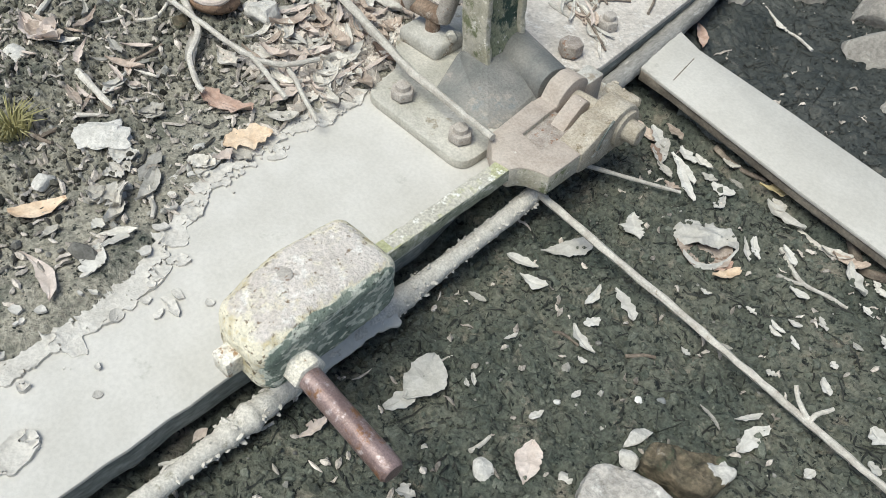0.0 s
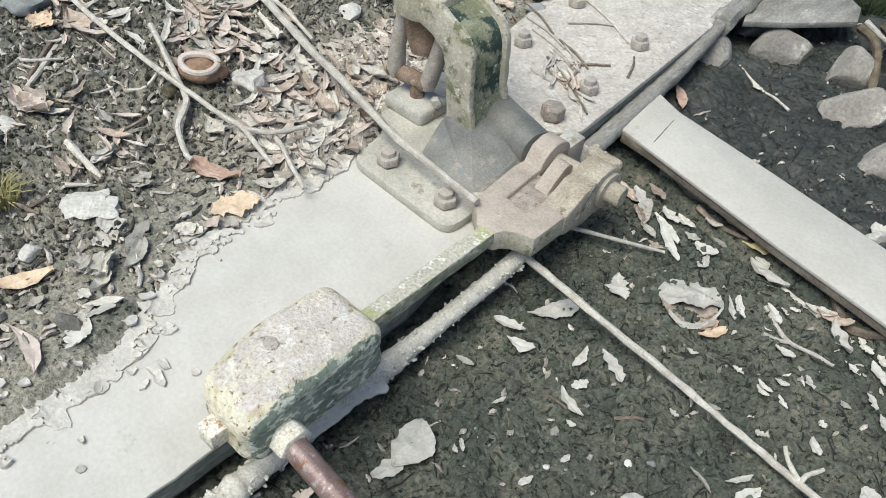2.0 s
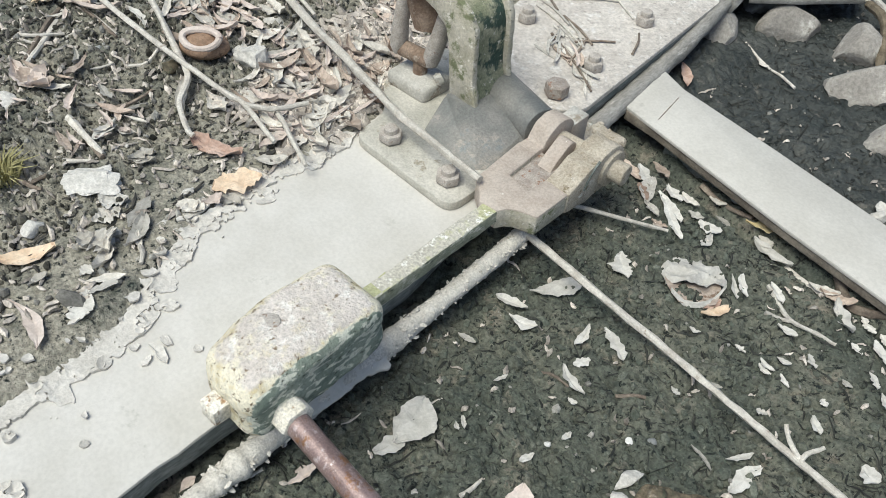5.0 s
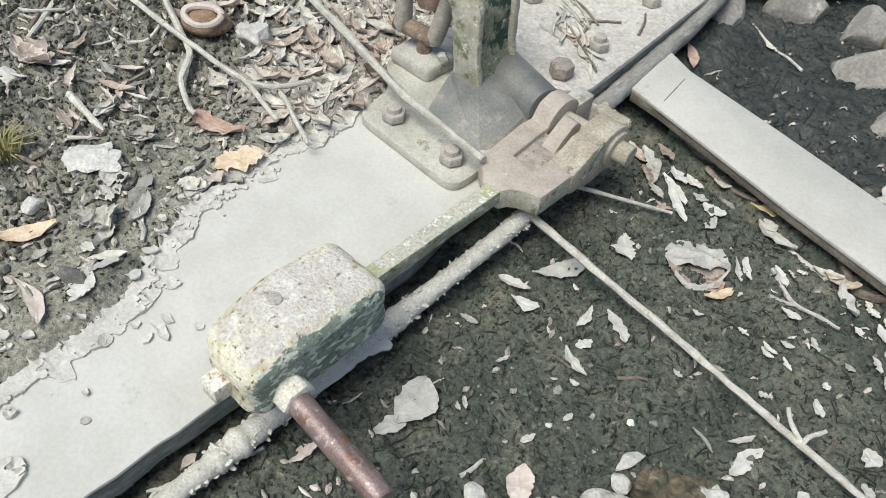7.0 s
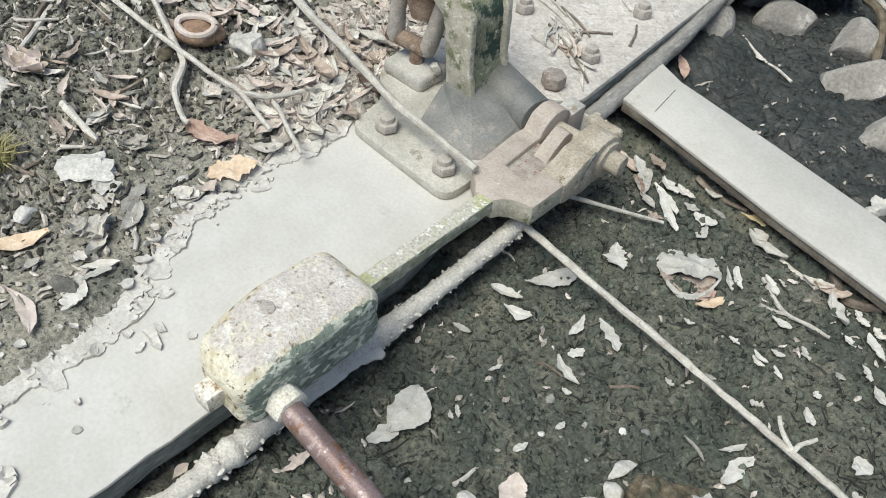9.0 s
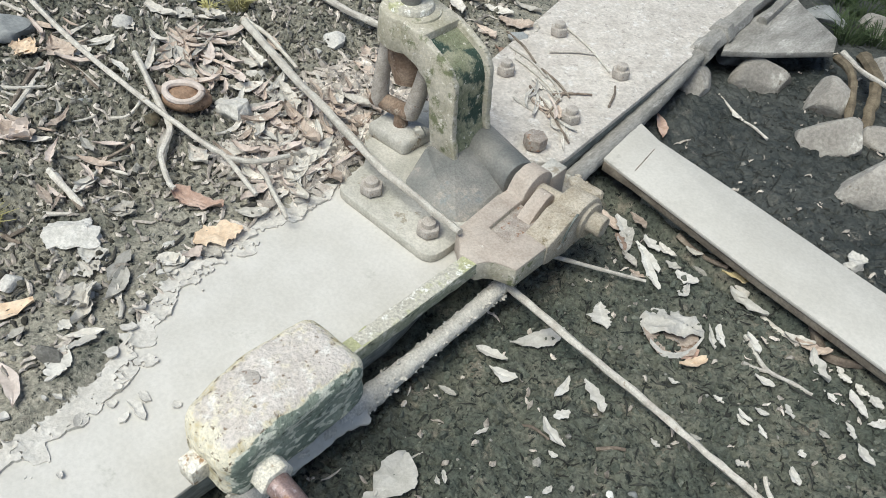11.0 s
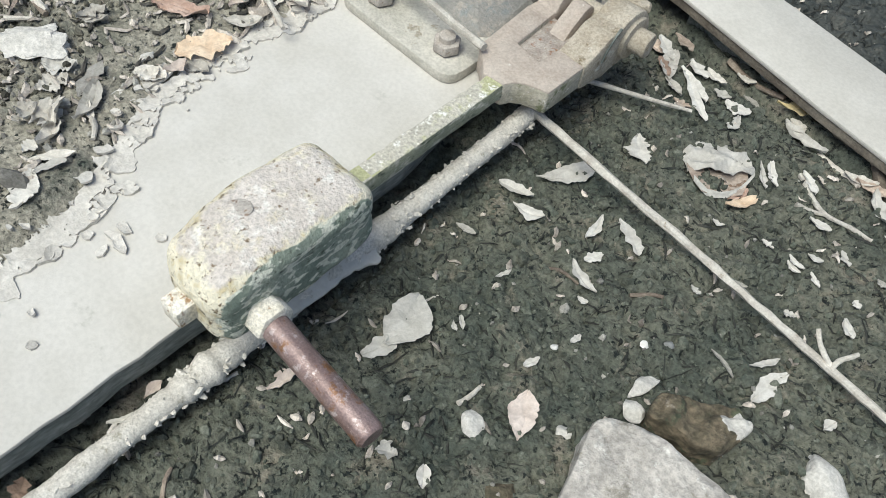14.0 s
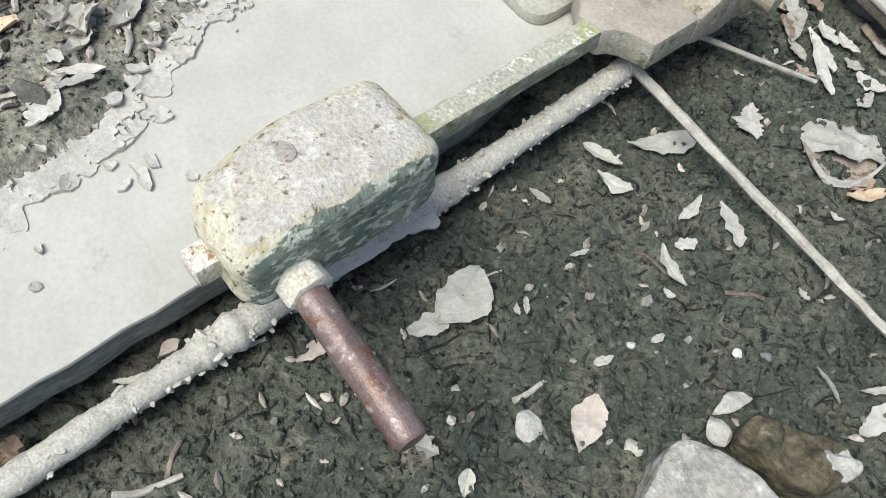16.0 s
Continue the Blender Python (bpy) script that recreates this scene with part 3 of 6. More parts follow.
# ---- throw lever with its counterweight ----
def build_lever():
    t = thing("throw_lever", (0.19, 0.1, 0.0), "rusty iron throw lever with counterweight and handle lying flat", "switch lever")
    bm = bmesh.new()
    prism(bm, [(0.160, -0.15), (0.188, -0.15), (0.188, 0.205), (0.160, 0.205)], 0.024, 0.051, "z", 0.0035)
    bmesh.ops.subdivide_edges(bm, edges=[e for e in bm.edges if e.calc_length() > 0.05], cuts=24)
    rough_up(bm, 0.0022, 70)
    bar = part("bar", bm, M_BAR, t, "flat bar with chipped paint and moss")
    bar.data.materials.append(M_GREEN)
    bar.data.materials.append(M_ALGAE)
    for f in bar.data.polygons:
        y = f.center.y + bar.parent.location.y
        algae = f.normal.z > 0.3 and y < -0.03 + 0.07 * noise.noise(f.center * 45)
        f.material_index = 1 if f.normal.x > 0.5 else 2 if algae else 0
    # yoke plate with a scooped corner
    scoop = [(0.240, 0.224), (0.222, 0.2195), (0.206, 0.213), (0.195, 0.204), (0.1885, 0.190)]
    pts = [(0.1555, 0.185), (0.136, 0.206), (0.118, 0.219), (0.113, 0.232), (0.107, 0.30), (0.103, 0.345), (0.142, 0.345), (0.147, 0.268), (0.191, 0.262), (0.195, 0.312), (0.241, 0.312)] + scoop
    bm = bmesh.new()
    prism(bm, pts, 0.012, 0.053, "z", 0.003)
    yoke = part("yoke", bm, M_FORK, t, "pinkish brown dusted yoke with grey-green edge")
    yoke.data.materials.append(M_CAST)
    for f in yoke.data.polygons:
        f.material_index = 1 if f.normal.z < 0.3 and f.normal.x > 0.2 else 0
    bm = bmesh.new()
    box(bm, 0.138, 0.198, 0.258, 0.36, 0.010, 0.044, 0.0015)
    part("web", bm, M_BOLT, t, "reddish pocket floor between the arms")

    def arm_side(start, low, centre, r, turns, tail):
        """Outline of an arm: a flat neck that swells into a round eye about the shaft."""
        return start + [(centre[0] + r * math.cos(a), centre[1] + r * math.sin(a)) for a in turns] + tail + low

    # inner arm: the eye rises over the end of the sleeve, a square heel behind it
    bm = bmesh.new()
    eye = [radians(165 - k * 14) for k in range(11)]
    prism(bm, arm_side([(0.335, 0.0525), (0.355, 0.0535)], [(0.335, 0.012)], (0.406, 0.041), 0.0445, eye, [(0.452, 0.035), (0.44, 0.004), (0.37, 0.006)]), 0.105, 0.142, "x", 0.003)
    rough_up(bm, 0.0012, 60)
    part("inner_arm", bm, M_FORK, t, "rusty arm with a round eye over the shaft")
    bm = bmesh.new()
    box(bm, 0.108, 0.144, 0.440, 0.489, -0.005, 0.060, 0.004)
    rough_up(bm, 0.0015, 50)
    heel = part("heel_block", bm, M_FORK, t, "square heel with pale dust on top")
    heel.data.materials.append(M_GALV)
    for f in heel.data.polygons:
        f.material_index = 1 if f.normal.z > 0.7 else 0
    bm = bmesh.new()
    prism(bm, [(0.296, 0.018), (0.311, 0.030), (0.348, 0.059), (0.374, 0.073), (0.388, 0.0745), (0.402, 0.064), (0.405, 0.03), (0.36, 0.012)], 0.157, 0.185, "x", 0.003)
    for v in bm.verts:
        v.co.x -= (v.co.y - 0.31) * 0.06
    part("tongue", bm, M_FORK, t, "slanting rusty tongue in the slot")
    # outer arm: the same eye, dusted ochre, with the shaft's end showing
    bm = bmesh.new()
    eye = [radians(128 - k * 16) for k in range(12)]
    prism(bm, arm_side([(0.300, 0.0535), (0.325, 0.064), (0.350, 0.076)], [(0.300, 0.012)], (0.410, 0.042), 0.046, eye, [(0.36, 0.002)]), 0.195, 0.243, "x", 0.003)
    bmesh.ops.subdivide_edges(bm, edges=[e for e in bm.edges if e.calc_length() > 0.03], cuts=4)
    rough_up(bm, 0.0022, 60)
    part("outer_arm", bm, M_OCHRE, t, "yellowish outer arm with rounded end")
    bm = bmesh.new()
    cyl(bm, (0.10, 0.406, 0.043), (0.274, 0.420, 0.042), 0.0195, 0.0195, 20, 0.004)
    rough_up(bm, 0.0015, 70)
    pin = part("pin", bm, M_OCHRE, t, "round pin through the arms")
    bm = bmesh.new()
    cyl(bm, (0.241, 0.417, 0.042), (0.2485, 0.417, 0.042), 0.034, 0.033, 28, 0.002)
    part("pin_washer", bm, M_OCHRE, pin)
    bm = bmesh.new()
    sweep(bm, [(0.2435, 0.408 + 0.066 * math.cos(a), 0.026 + 0.066 * math.sin(a)) for a in [radians(170 - k * 6) for k in range(9)]], 0.0022, 6)
    part("seam", bm, M_SIDE, t, "dark curved seam in the outer arm")
    bm = bmesh.new()
    prism(bm, rounded([(0.176, 0.438), (0.205, 0.425), (0.236, 0.436), (0.243, 0.452), (0.21, 0.455), (0.18, 0.462)], 0.008), 0.071, 0.083, "z", 0.003)
    bmesh.ops.subdivide_edges(bm, edges=[e for e in bm.edges if e.calc_length() > 0.012], cuts=2)
    rough_up(bm, 0.005, 55)
    part("mud_cap", bm, M_OCHRE, t, "yellowish caked mud on the arm")
    # counterweight: a rounded block, domed, with its near end sloping
    bm = bmesh.new()
    bmesh.ops.create_cube(bm, size=2)
    bmesh.ops.subdivide_edges(bm, edges=bm.edges[:], cuts=38, use_grid_fill=True)
    half, rad = Vector((0.058, 0.109, 0.049)), 0.024
    for v in bm.verts:
        p = Vector((v.co.x * half.x, v.co.y * half.y, v.co.z * half.z))
        q = Vector([max(-h + rad, min(h - rad, c)) for c, h in zip(p, half)])
        out = p - q
        if out.length > 1e-6:
            p = q + out.normalized() * min(rad, out.length * 1.2)
        u = p.y / half.y
        if p.z > 0:
            p.z += 0.008 * (1 - u * u)
        p.z += 0.014 * max(0.0, -u - 0.55) * (1 if p.z < 0 else -0.9)
        p.x *= 1 - 0.10 * max(0.0, -u) ** 2 - 0.03 * max(0.0, u) ** 2
        p.x += 0.016 * max(0.0, -u - 0.2) * (1.0 if p.x < 0 else 0.4)
        v.co = p + Vector((0.196, -0.209, 0.084))
    rough_up(bm, 0.0022, 38)
    rough_up(bm, 0.0009, 130)
    cw = part("counterweight", bm, M_WEIGHT, t, "heavy pitted block with flaking whitish paint")
    # added disc, nearly flush, standing for a grey stain on the block
    bm = bmesh.new()
    cyl(bm, (0.1790, -0.2295, 0.130), (0.1790, -0.2295, 0.1412), 0.0148, 0.0140, 14, 0.002)
    rough_up(bm, 0.0025, 110)
    part("plug", bm, M_NUT, cw, "small grey disc standing for a stain on the block's top")
    bm = bmesh.new()
    box(bm, 0.184, 0.214, -0.340, -0.29, 0.066, 0.096, 0.005)
    rough_up(bm, 0.002, 90)
    part("set_screw", bm, M_SCREW, cw, "square chalky set screw")
    bm = bmesh.new()
    a, b = Vector((0.24, -0.268, 0.072)), Vector((0.430, -0.279, 0.066))
    d = (b - a).normalized()
    pts = [(a.y + 0.0245 * math.cos(k * math.pi / 3), a.z + 0.0245 * math.sin(k * math.pi / 3)) for k in range(6)]
    prism(bm, pts, 0.246, 0.277, "x", 0.004)
    nut = bm
    bm = bmesh.new()
    sweep(bm, [a] + line(a + d * 0.02, b - d * 0.004, 8) + [b], [0.0158] + [0.0158] * 9 + [0.0130], 20, 0.001, 90)
    handle = part("handle", bm, M_HANDLE, t, "smooth red-brown round handle")
    part("handle_nut", nut, M_SCREW, handle, "chalky hex nut holding the handle")


build_lever()


# ---- rods ----
def build_rods():
    t = thing("round_rod", (0.21, -0.4, -0.07), "long round rod thickly crusted with pale mud", "rod")
    path = [Vector((0.203, 0.255, -0.028))] + line((0.205, 0.2, -0.034), (0.217, -0.62, -0.048), 260) + [Vector((0.225, -1.3, -0.05))]
    radii = []
    for p in path:
        fat = 0.008 * math.exp(-((p.y + 0.33) / 0.04) ** 2) + 0.008 * math.exp(-((p.y + 0.05) / 0.03) ** 2)
        radii.append(0.0148 + fat * (0.6 + 0.8 * noise.noise(p * 60)) + 0.0022 * noise.noise(p * 35))
    bm = bmesh.new()
    sweep(bm, path, radii, 20, 0.0014, 170)
    part("rod", bm, M_CRUST, t)
    rng = random.Random(21)
    bm = bmesh.new()
    for k in range(760):
        y = 0.24 - 0.8 * rng.random() ** 2.2 if k < 640 else rng.gauss(-0.32, 0.03) if k < 700 else rng.gauss(-0.04, 0.03)
        f = (0.2 - y) / 0.82
        a = rng.uniform(-0.6, 3.6)
        r = 0.0143 + (0.0035 if k >= 640 else 0.0)
        s = 0.0009 + 0.0036 * rng.random() ** 2.8
        c = (0.205 + 0.012 * f + r * math.cos(a), y, -0.034 - 0.014 * f + r * math.sin(a))
        lump(bm, c, (s, s * rng.uniform(0.8, 2.4), s * 0.6), 0.3, k, 1, rng.uniform(0, 3))
    tagged(part("crust", bm, M_CRUST, t, "crumbling knobs of dried mud"), kind="stuff")
    t = thing("pull_rod", (0.11, 1.0, -0.06), "grey pull rod with a threaded coupling beside the sleeper", "rod")
    bm = bmesh.new()
    sweep(bm, line((0.125, 0.475, -0.030), (0.084, 0.909, -0.027), 50) + line((0.0825, 0.925, -0.026), (0.058, 1.16, 0.0), 26), 0.0195, 16, 0.003, 60)
    part("rod", bm, M_GRIME, t)
    bm = bmesh.new()
    lump(bm, (0.121, 0.525, -0.013), (0.018, 0.03, 0.010), 0.35, 9, 3, 0.3)
    part("mud_lump", bm, M_OCHRE, t, "yellowish mud stuck to the rod")
    bm = bmesh.new()
    cyl(bm, (0.062, 1.135, 0.0), (0.054, 1.185, 0.0), 0.030, 0.030, 8, 0.005)
    part("lock_nut", bm, M_GRIME, t)
    bm = bmesh.new()
    sweep(bm, line((0.056, 1.18, 0.0), (0.036, 1.42, 0.0), 8), 0.026, 8, 0.004, 60)
    part("coupling", bm, M_GRIME, t)
    bm = bmesh.new()
    cyl(bm, (0.050, 1.25, 0.004), (0.045, 1.29, 0.004), 0.033, 0.033, 6, 0.004)
    part("clamp", bm, M_GRIME, t)
    bm = bmesh.new()
    sweep(bm, line((0.035, 1.40, 0.004), (0.0, 2.1, 0.0), 8), 0.022, 8, 0.003, 60)
    part("rod_end", bm, M_GRIME, t)
    bm = bmesh.new()
    sweep(bm, line((0.085, 1.42, 0.0), (0.06, 1.7, 0.0), 8), 0.014, 8, 0.003, 60)
    part("side_bar", bm, M_GRIME, t)


build_rods()


def build_slab():
    bm = bmesh.new()
    prism(bm, [(0.087, 1.212), (0.173, 1.306), (0.274, 1.435), (0.251, 1.510), (0.114, 1.608), (0.06, 1.66), (0.055, 1.3)], -0.020, -0.004, "z", 0.003)
    single("ledge_plate", bm, M_GRIME, (0.12, 1.35, -0.02), "dusty flat plate reaching out over the stones", "plate")


build_slab()


# ---- litter ----
LEAVES = {
    "pale": (M_LEAF, "pale dry curled leaf lying on the soil"),
    "white": (surface("bleached_leaf", (0.46, 0.44, 0.40), (0.62, 0.60, 0.56), 40, 0.8, 0.3, 220, vary=0.15, grit=0.1), "bleached whitish scrap of dry leaf on dark mud"),
    "grey": (surface("grey_leaf", (0.28, 0.27, 0.24), (0.42, 0.40, 0.37), 40, 0.8, 0.3, 220, vary=0.2, grit=0.15), "grey withered leaf on the soil"),
    "tan": (M_TAN, "tan brown dry leaf curled among the litter"),
    "brown": (surface("dark_brown_leaf", (0.17, 0.115, 0.085), (0.31, 0.225, 0.175), 40, 0.8, 0.4, 220, vary=0.2, grit=0.2), "dark brown withered leaf on the soil"),
    "orange": (M_ORANGE, "orange dry leaf lying on dark soil"),
    "red": (surface("reddish_leaf", (0.40, 0.26, 0.20), (0.57, 0.43, 0.36), 40, 0.75, 0.4, 220, vary=0.1, grit=0.15), "long reddish brown dry leaf"),
    "pink": (surface("pinkish_leaf", (0.50, 0.42, 0.37), (0.66, 0.58, 0.53), 40, 0.75, 0.3, 220, vary=0.1, grit=0.1), "pale pinkish dry leaf on dark mud"),
    "yellow": (surface("yellow_leaf", (0.52, 0.42, 0.22), (0.68, 0.58, 0.36), 40, 0.75, 0.3, 220, vary=0.1, grit=0.1), "yellow curled leaf beside the cross beam"),
    "silt": (M_FLAKE, "thin pale shard under the counterweight"),
}


def rest_z(x, y):
    g = ground_z(x, y)
    if -0.19 < x < 0.17 and y < 0.5:
        g = max(g, 0.0)
    return g


def leaf_shape(bm, a, b, width, curl, seed, ragged, z, on=None):
    """A thin curled blade from a to b with a ragged outline, closed on both sides."""
    rng = random.Random(seed * 7 + 1)
    a, b = Vector(a), Vector(b)
    d = b - a
    ln = max(d.length, 0.006)
    d.normalize()
    side = Vector((-d.y, d.x))
    nu, nv = (26, 8) if width > 0.03 else (14, 6)
    off = Vector((seed * 3.7, seed * 1.3, 0))
    curl *= rng.uniform(0.3, 0.9)
    bend, twist = rng.uniform(-0.25, 0.25) * ln, rng.uniform(-0.35, 0.35)
    bias, blunt = rng.uniform(0.7, 1.6), rng.uniform(0.35, 0.9)
    ragged *= rng.uniform(1.3, 2.8)
    top, bot = [], []
    for i in range(nu + 1):
        u = i / nu
        half = width * 0.5 * max(0.05, math.sin(math.pi * u ** bias)) ** blunt
        mid = a + d * ln * u + side * bend * (u * (1 - u) * 2)
        rt, rb = [], []
        for j in range(nv + 1):
            v = 2 * j / nv - 1
            rag = 1 + ragged * noise.noise(Vector((u * 5, 2.0 * (1 if v > 0 else -1), 0)) + off) + ragged * 0.7 * noise.noise(Vector((u * 14, 3.0 * (1 if v > 0 else -1), 0)) + off)
            p = mid + side * half * v * max(rag, 0.2)
            h = curl * width * 0.55 * (v * v * (0.6 + 0.5 * u)) + curl * ln * 0.22 * (2 * u - 1) ** 2 + twist * half * v * (u - 0.5)
            h += width * 0.16 * noise.noise(Vector((u * 8, v * 4, 5)) + off) * (0.3 + curl)
            h += width * 0.10 * noise.noise(Vector((u * 4, v * 2, 0)) + off) * (0.4 + curl)
            h -= 0.0012 * (1 - abs(v)) if abs(v) < 0.3 else 0
            rt.append(bm.verts.new((p.x, p.y, z + max(h, -0.002) + 0.0016)))
            rb.append(bm.verts.new((p.x, p.y, z + max(h, -0.002) + 0.0006)))
        top.append(rt)
        bot.append(rb)
    for i in range(nu):
        for j in range(nv):
            bm.faces.new((top[i][j], top[i + 1][j], top[i + 1][j + 1], top[i][j + 1]))
            bm.faces.new((bot[i][j + 1], bot[i + 1][j + 1], bot[i + 1][j], bot[i][j]))
        bm.faces.new((top[i][0], bot[i][0], bot[i + 1][0], top[i + 1][0]))
        bm.faces.new((top[i][nv], top[i + 1][nv], bot[i + 1][nv], bot[i][nv]))
    for r in (0, nu):
        for j in range(nv):
            f = (top[r][j], top[r][j + 1], bot[r][j + 1], bot[r][j])
            bm.faces.new(f if r == 0 else f[::-1])
    return bm


def leaf(kind, a, b, width, curl, seed, ragged=0.25, z=None):
    m, label = LEAVES[kind]
    c = ((a[0] + b[0]) / 2, (a[1] + b[1]) / 2)
    if z is None:
        d = (b[0] - a[0], b[1] - a[1])
        ln = max(math.hypot(*d), 0.001)
        s = (-d[1] / ln * width * 0.45, d[0] / ln * width * 0.45)
        heights = sorted(rest_z(a[0] + d[0] * u + s[0] * v, a[1] + d[1] * u + s[1] * v) for u in (0.1, 0.3, 0.5, 0.7, 0.9) for v in (-0.8, 0, 0.8))
        z = heights[-1] + (0.004 if width > 0.04 else 0.001)
    bm = leaf_shape(bmesh.new(), a, b, width, curl, seed, ragged, z)
    return single("dry_leaf", bm, m, (c[0], c[1], z), label, "leaf", "fallen leaves")


STONES = {
    "pale": (M_PALE, "stone", "pale angular stone half sunk in soil"),
    "white": (surface("white_pebble", (0.66, 0.65, 0.62), (0.78, 0.77, 0.74), 40, 0.8, 0.3, 200, grit=0.08), "pebble", "small white pebble on dark mud"),
    "grey": (surface("grey_stone", (0.22, 0.23, 0.23), (0.36, 0.37, 0.37), 16, 0.85, 0.4, 180, vary=0.2, grit=0.15), "stone", "grey stone in the soil"),
    "brown": (M_BROWN, "stone", "dark brown rough stone with pale patches"),
    "rock": (surface("pale_rock", (0.40, 0.372, 0.34), (0.56, 0.525, 0.485), 16, 0.9, 1.0, 120, spot=(0.30, 0.275, 0.235), spot_scale=24, spot_at=0.6, spot2=(0.62, 0.60, 0.56), spot2_scale=34, spot2_at=0.6, grit=0.25), "rock", "large pale wedge-shaped rock on dark mud"),
    "river": (M_STONE, "stone", "rounded river stone with dried silt on top"),
}


def stone(kind, c, radii, turn, seed, rough=0.22, sink=0.3):
    m, category, label = STONES[kind]
    if kind == "river":
        sink, radii = 0.5, (radii[0] * 0.97, radii[1] * 0.97, radii[2] * 1.5)
    z = ground_z(*c) + radii[2] * (1 - 2 * sink)
    size = max(radii)
    bm = lump(bmesh.new(), (c[0], c[1], z), radii, rough * 0.6, seed, 4 if size > 0.03 else 3, turn, 1.1 if kind == "river" else 1.8, 12 if kind == "river" else 14, 0.62 if kind == "river" else 0.5)
    return single("pebble" if category == "pebble" else category, bm, m, (c[0], c[1], z - radii[2]), label, category, "stones on the ground")


STEMS = {
    "stem": (M_STEM, "long pale dry plant stem lying on the ground"),
    "twig": (M_TWIG, "thin brown dead twig on the ground"),
    "root": (surface("brown_root", (0.10, 0.078, 0.05), (0.22, 0.18, 0.125), 40, 0.8, 0.5, 220, grit=0.2), "thick brown root beside the stones"),
}


def stem(kind, pts, r, seed):
    m, label = STEMS[kind]
    pts = [Vector((x, y, rest_z(x, y) + r * 0.9 if z is None else z)) for x, y, z in pts]
    rng = random.Random(seed)
    fine = []
    for i in range(len(pts) - 1):
        p0, p1, p2, p3 = pts[max(i - 1, 0)], pts[i], pts[i + 1], pts[min(i + 2, len(pts) - 1)]
        for k in range(6):
            t = k / 6
            fine.append(0.5 * ((2 * p1) + (p2 - p0) * t + (2 * p0 - 5 * p1 + 4 * p2 - p3) * t * t + (3 * p1 - p0 - 3 * p2 + p3) * t ** 3))
    fine.append(pts[-1])
    n = len(fine)
    fine = [p + Vector((noise.noise(p * 40), noise.noise(p * 40 + Vector((5, 0, 0))), 0)) * r * 0.2 for p in fine]
    radii = [r * (1.0 - 0.3 * i / n) * (1 + 0.3 * max(0, noise.noise(fine[i] * 55))) for i in range(n)]
    bm = sweep(bmesh.new(), fine, radii, 8, r * 0.25, 220)
    c = fine[n // 2]
    name = {"stem": "dead_stick", "twig": "twig", "root": "tree_root"}[kind]
    return single(name, bm, m, (c.x, c.y, c.z - r), label, {"stem": "stick", "twig": "twig", "root": "root"}[kind], "sticks and twigs")


# ---- flakes of dried silt along the sleeper's edge ----
def silt_flake(bm, x, y, z, r, rng):
    n = rng.randint(6, 11)
    tilt = Vector((rng.uniform(-0.25, 0.25), rng.uniform(-0.25, 0.25)))
    curl = rng.uniform(0.0, 0.7)
    sx, sy, rot = r * rng.uniform(0.7, 1.5), r * rng.uniform(0.6, 1.0), rng.uniform(0, 6.3)
    rings = []
    for f, lift in ((0.0, 0), (0.55, 0), (1.0, 1), (0.98, 2)):
        ring = []
        for k in range(n):
            a = 2 * math.pi * k / n
            rr = f * (1 + 0.75 * noise.noise(Vector((math.cos(a) * 2 + x * 90, math.sin(a) * 2 + y * 90, 0))))
            px, py = rr * sx * math.cos(a), rr * sy * math.sin(a)
            px, py = px * math.cos(rot) - py * math.sin(rot), px * math.sin(rot) + py * math.cos(rot)
            h = 0.0035 + tilt.x * px + tilt.y * py + curl * 0.004 * f * f
            if lift == 2:
                h -= 0.0035
            ring.append((x + px, y + py, z + max(h, 0.0004)))
        rings.append(ring)
    c = bm.verts.new((x, y, z + 0.0035))
    vr = [[bm.verts.new(p) for p in ring] for ring in rings[1:]]
    for k in range(n):
        j = (k + 1) % n
        bm.faces.new((c, vr[0][k], vr[0][j]))
        bm.faces.new((vr[0][k], vr[1][k], vr[1][j], vr[0][j]))
        bm.faces.new((vr[1][k], vr[2][k], vr[2][j], vr[1][j]))


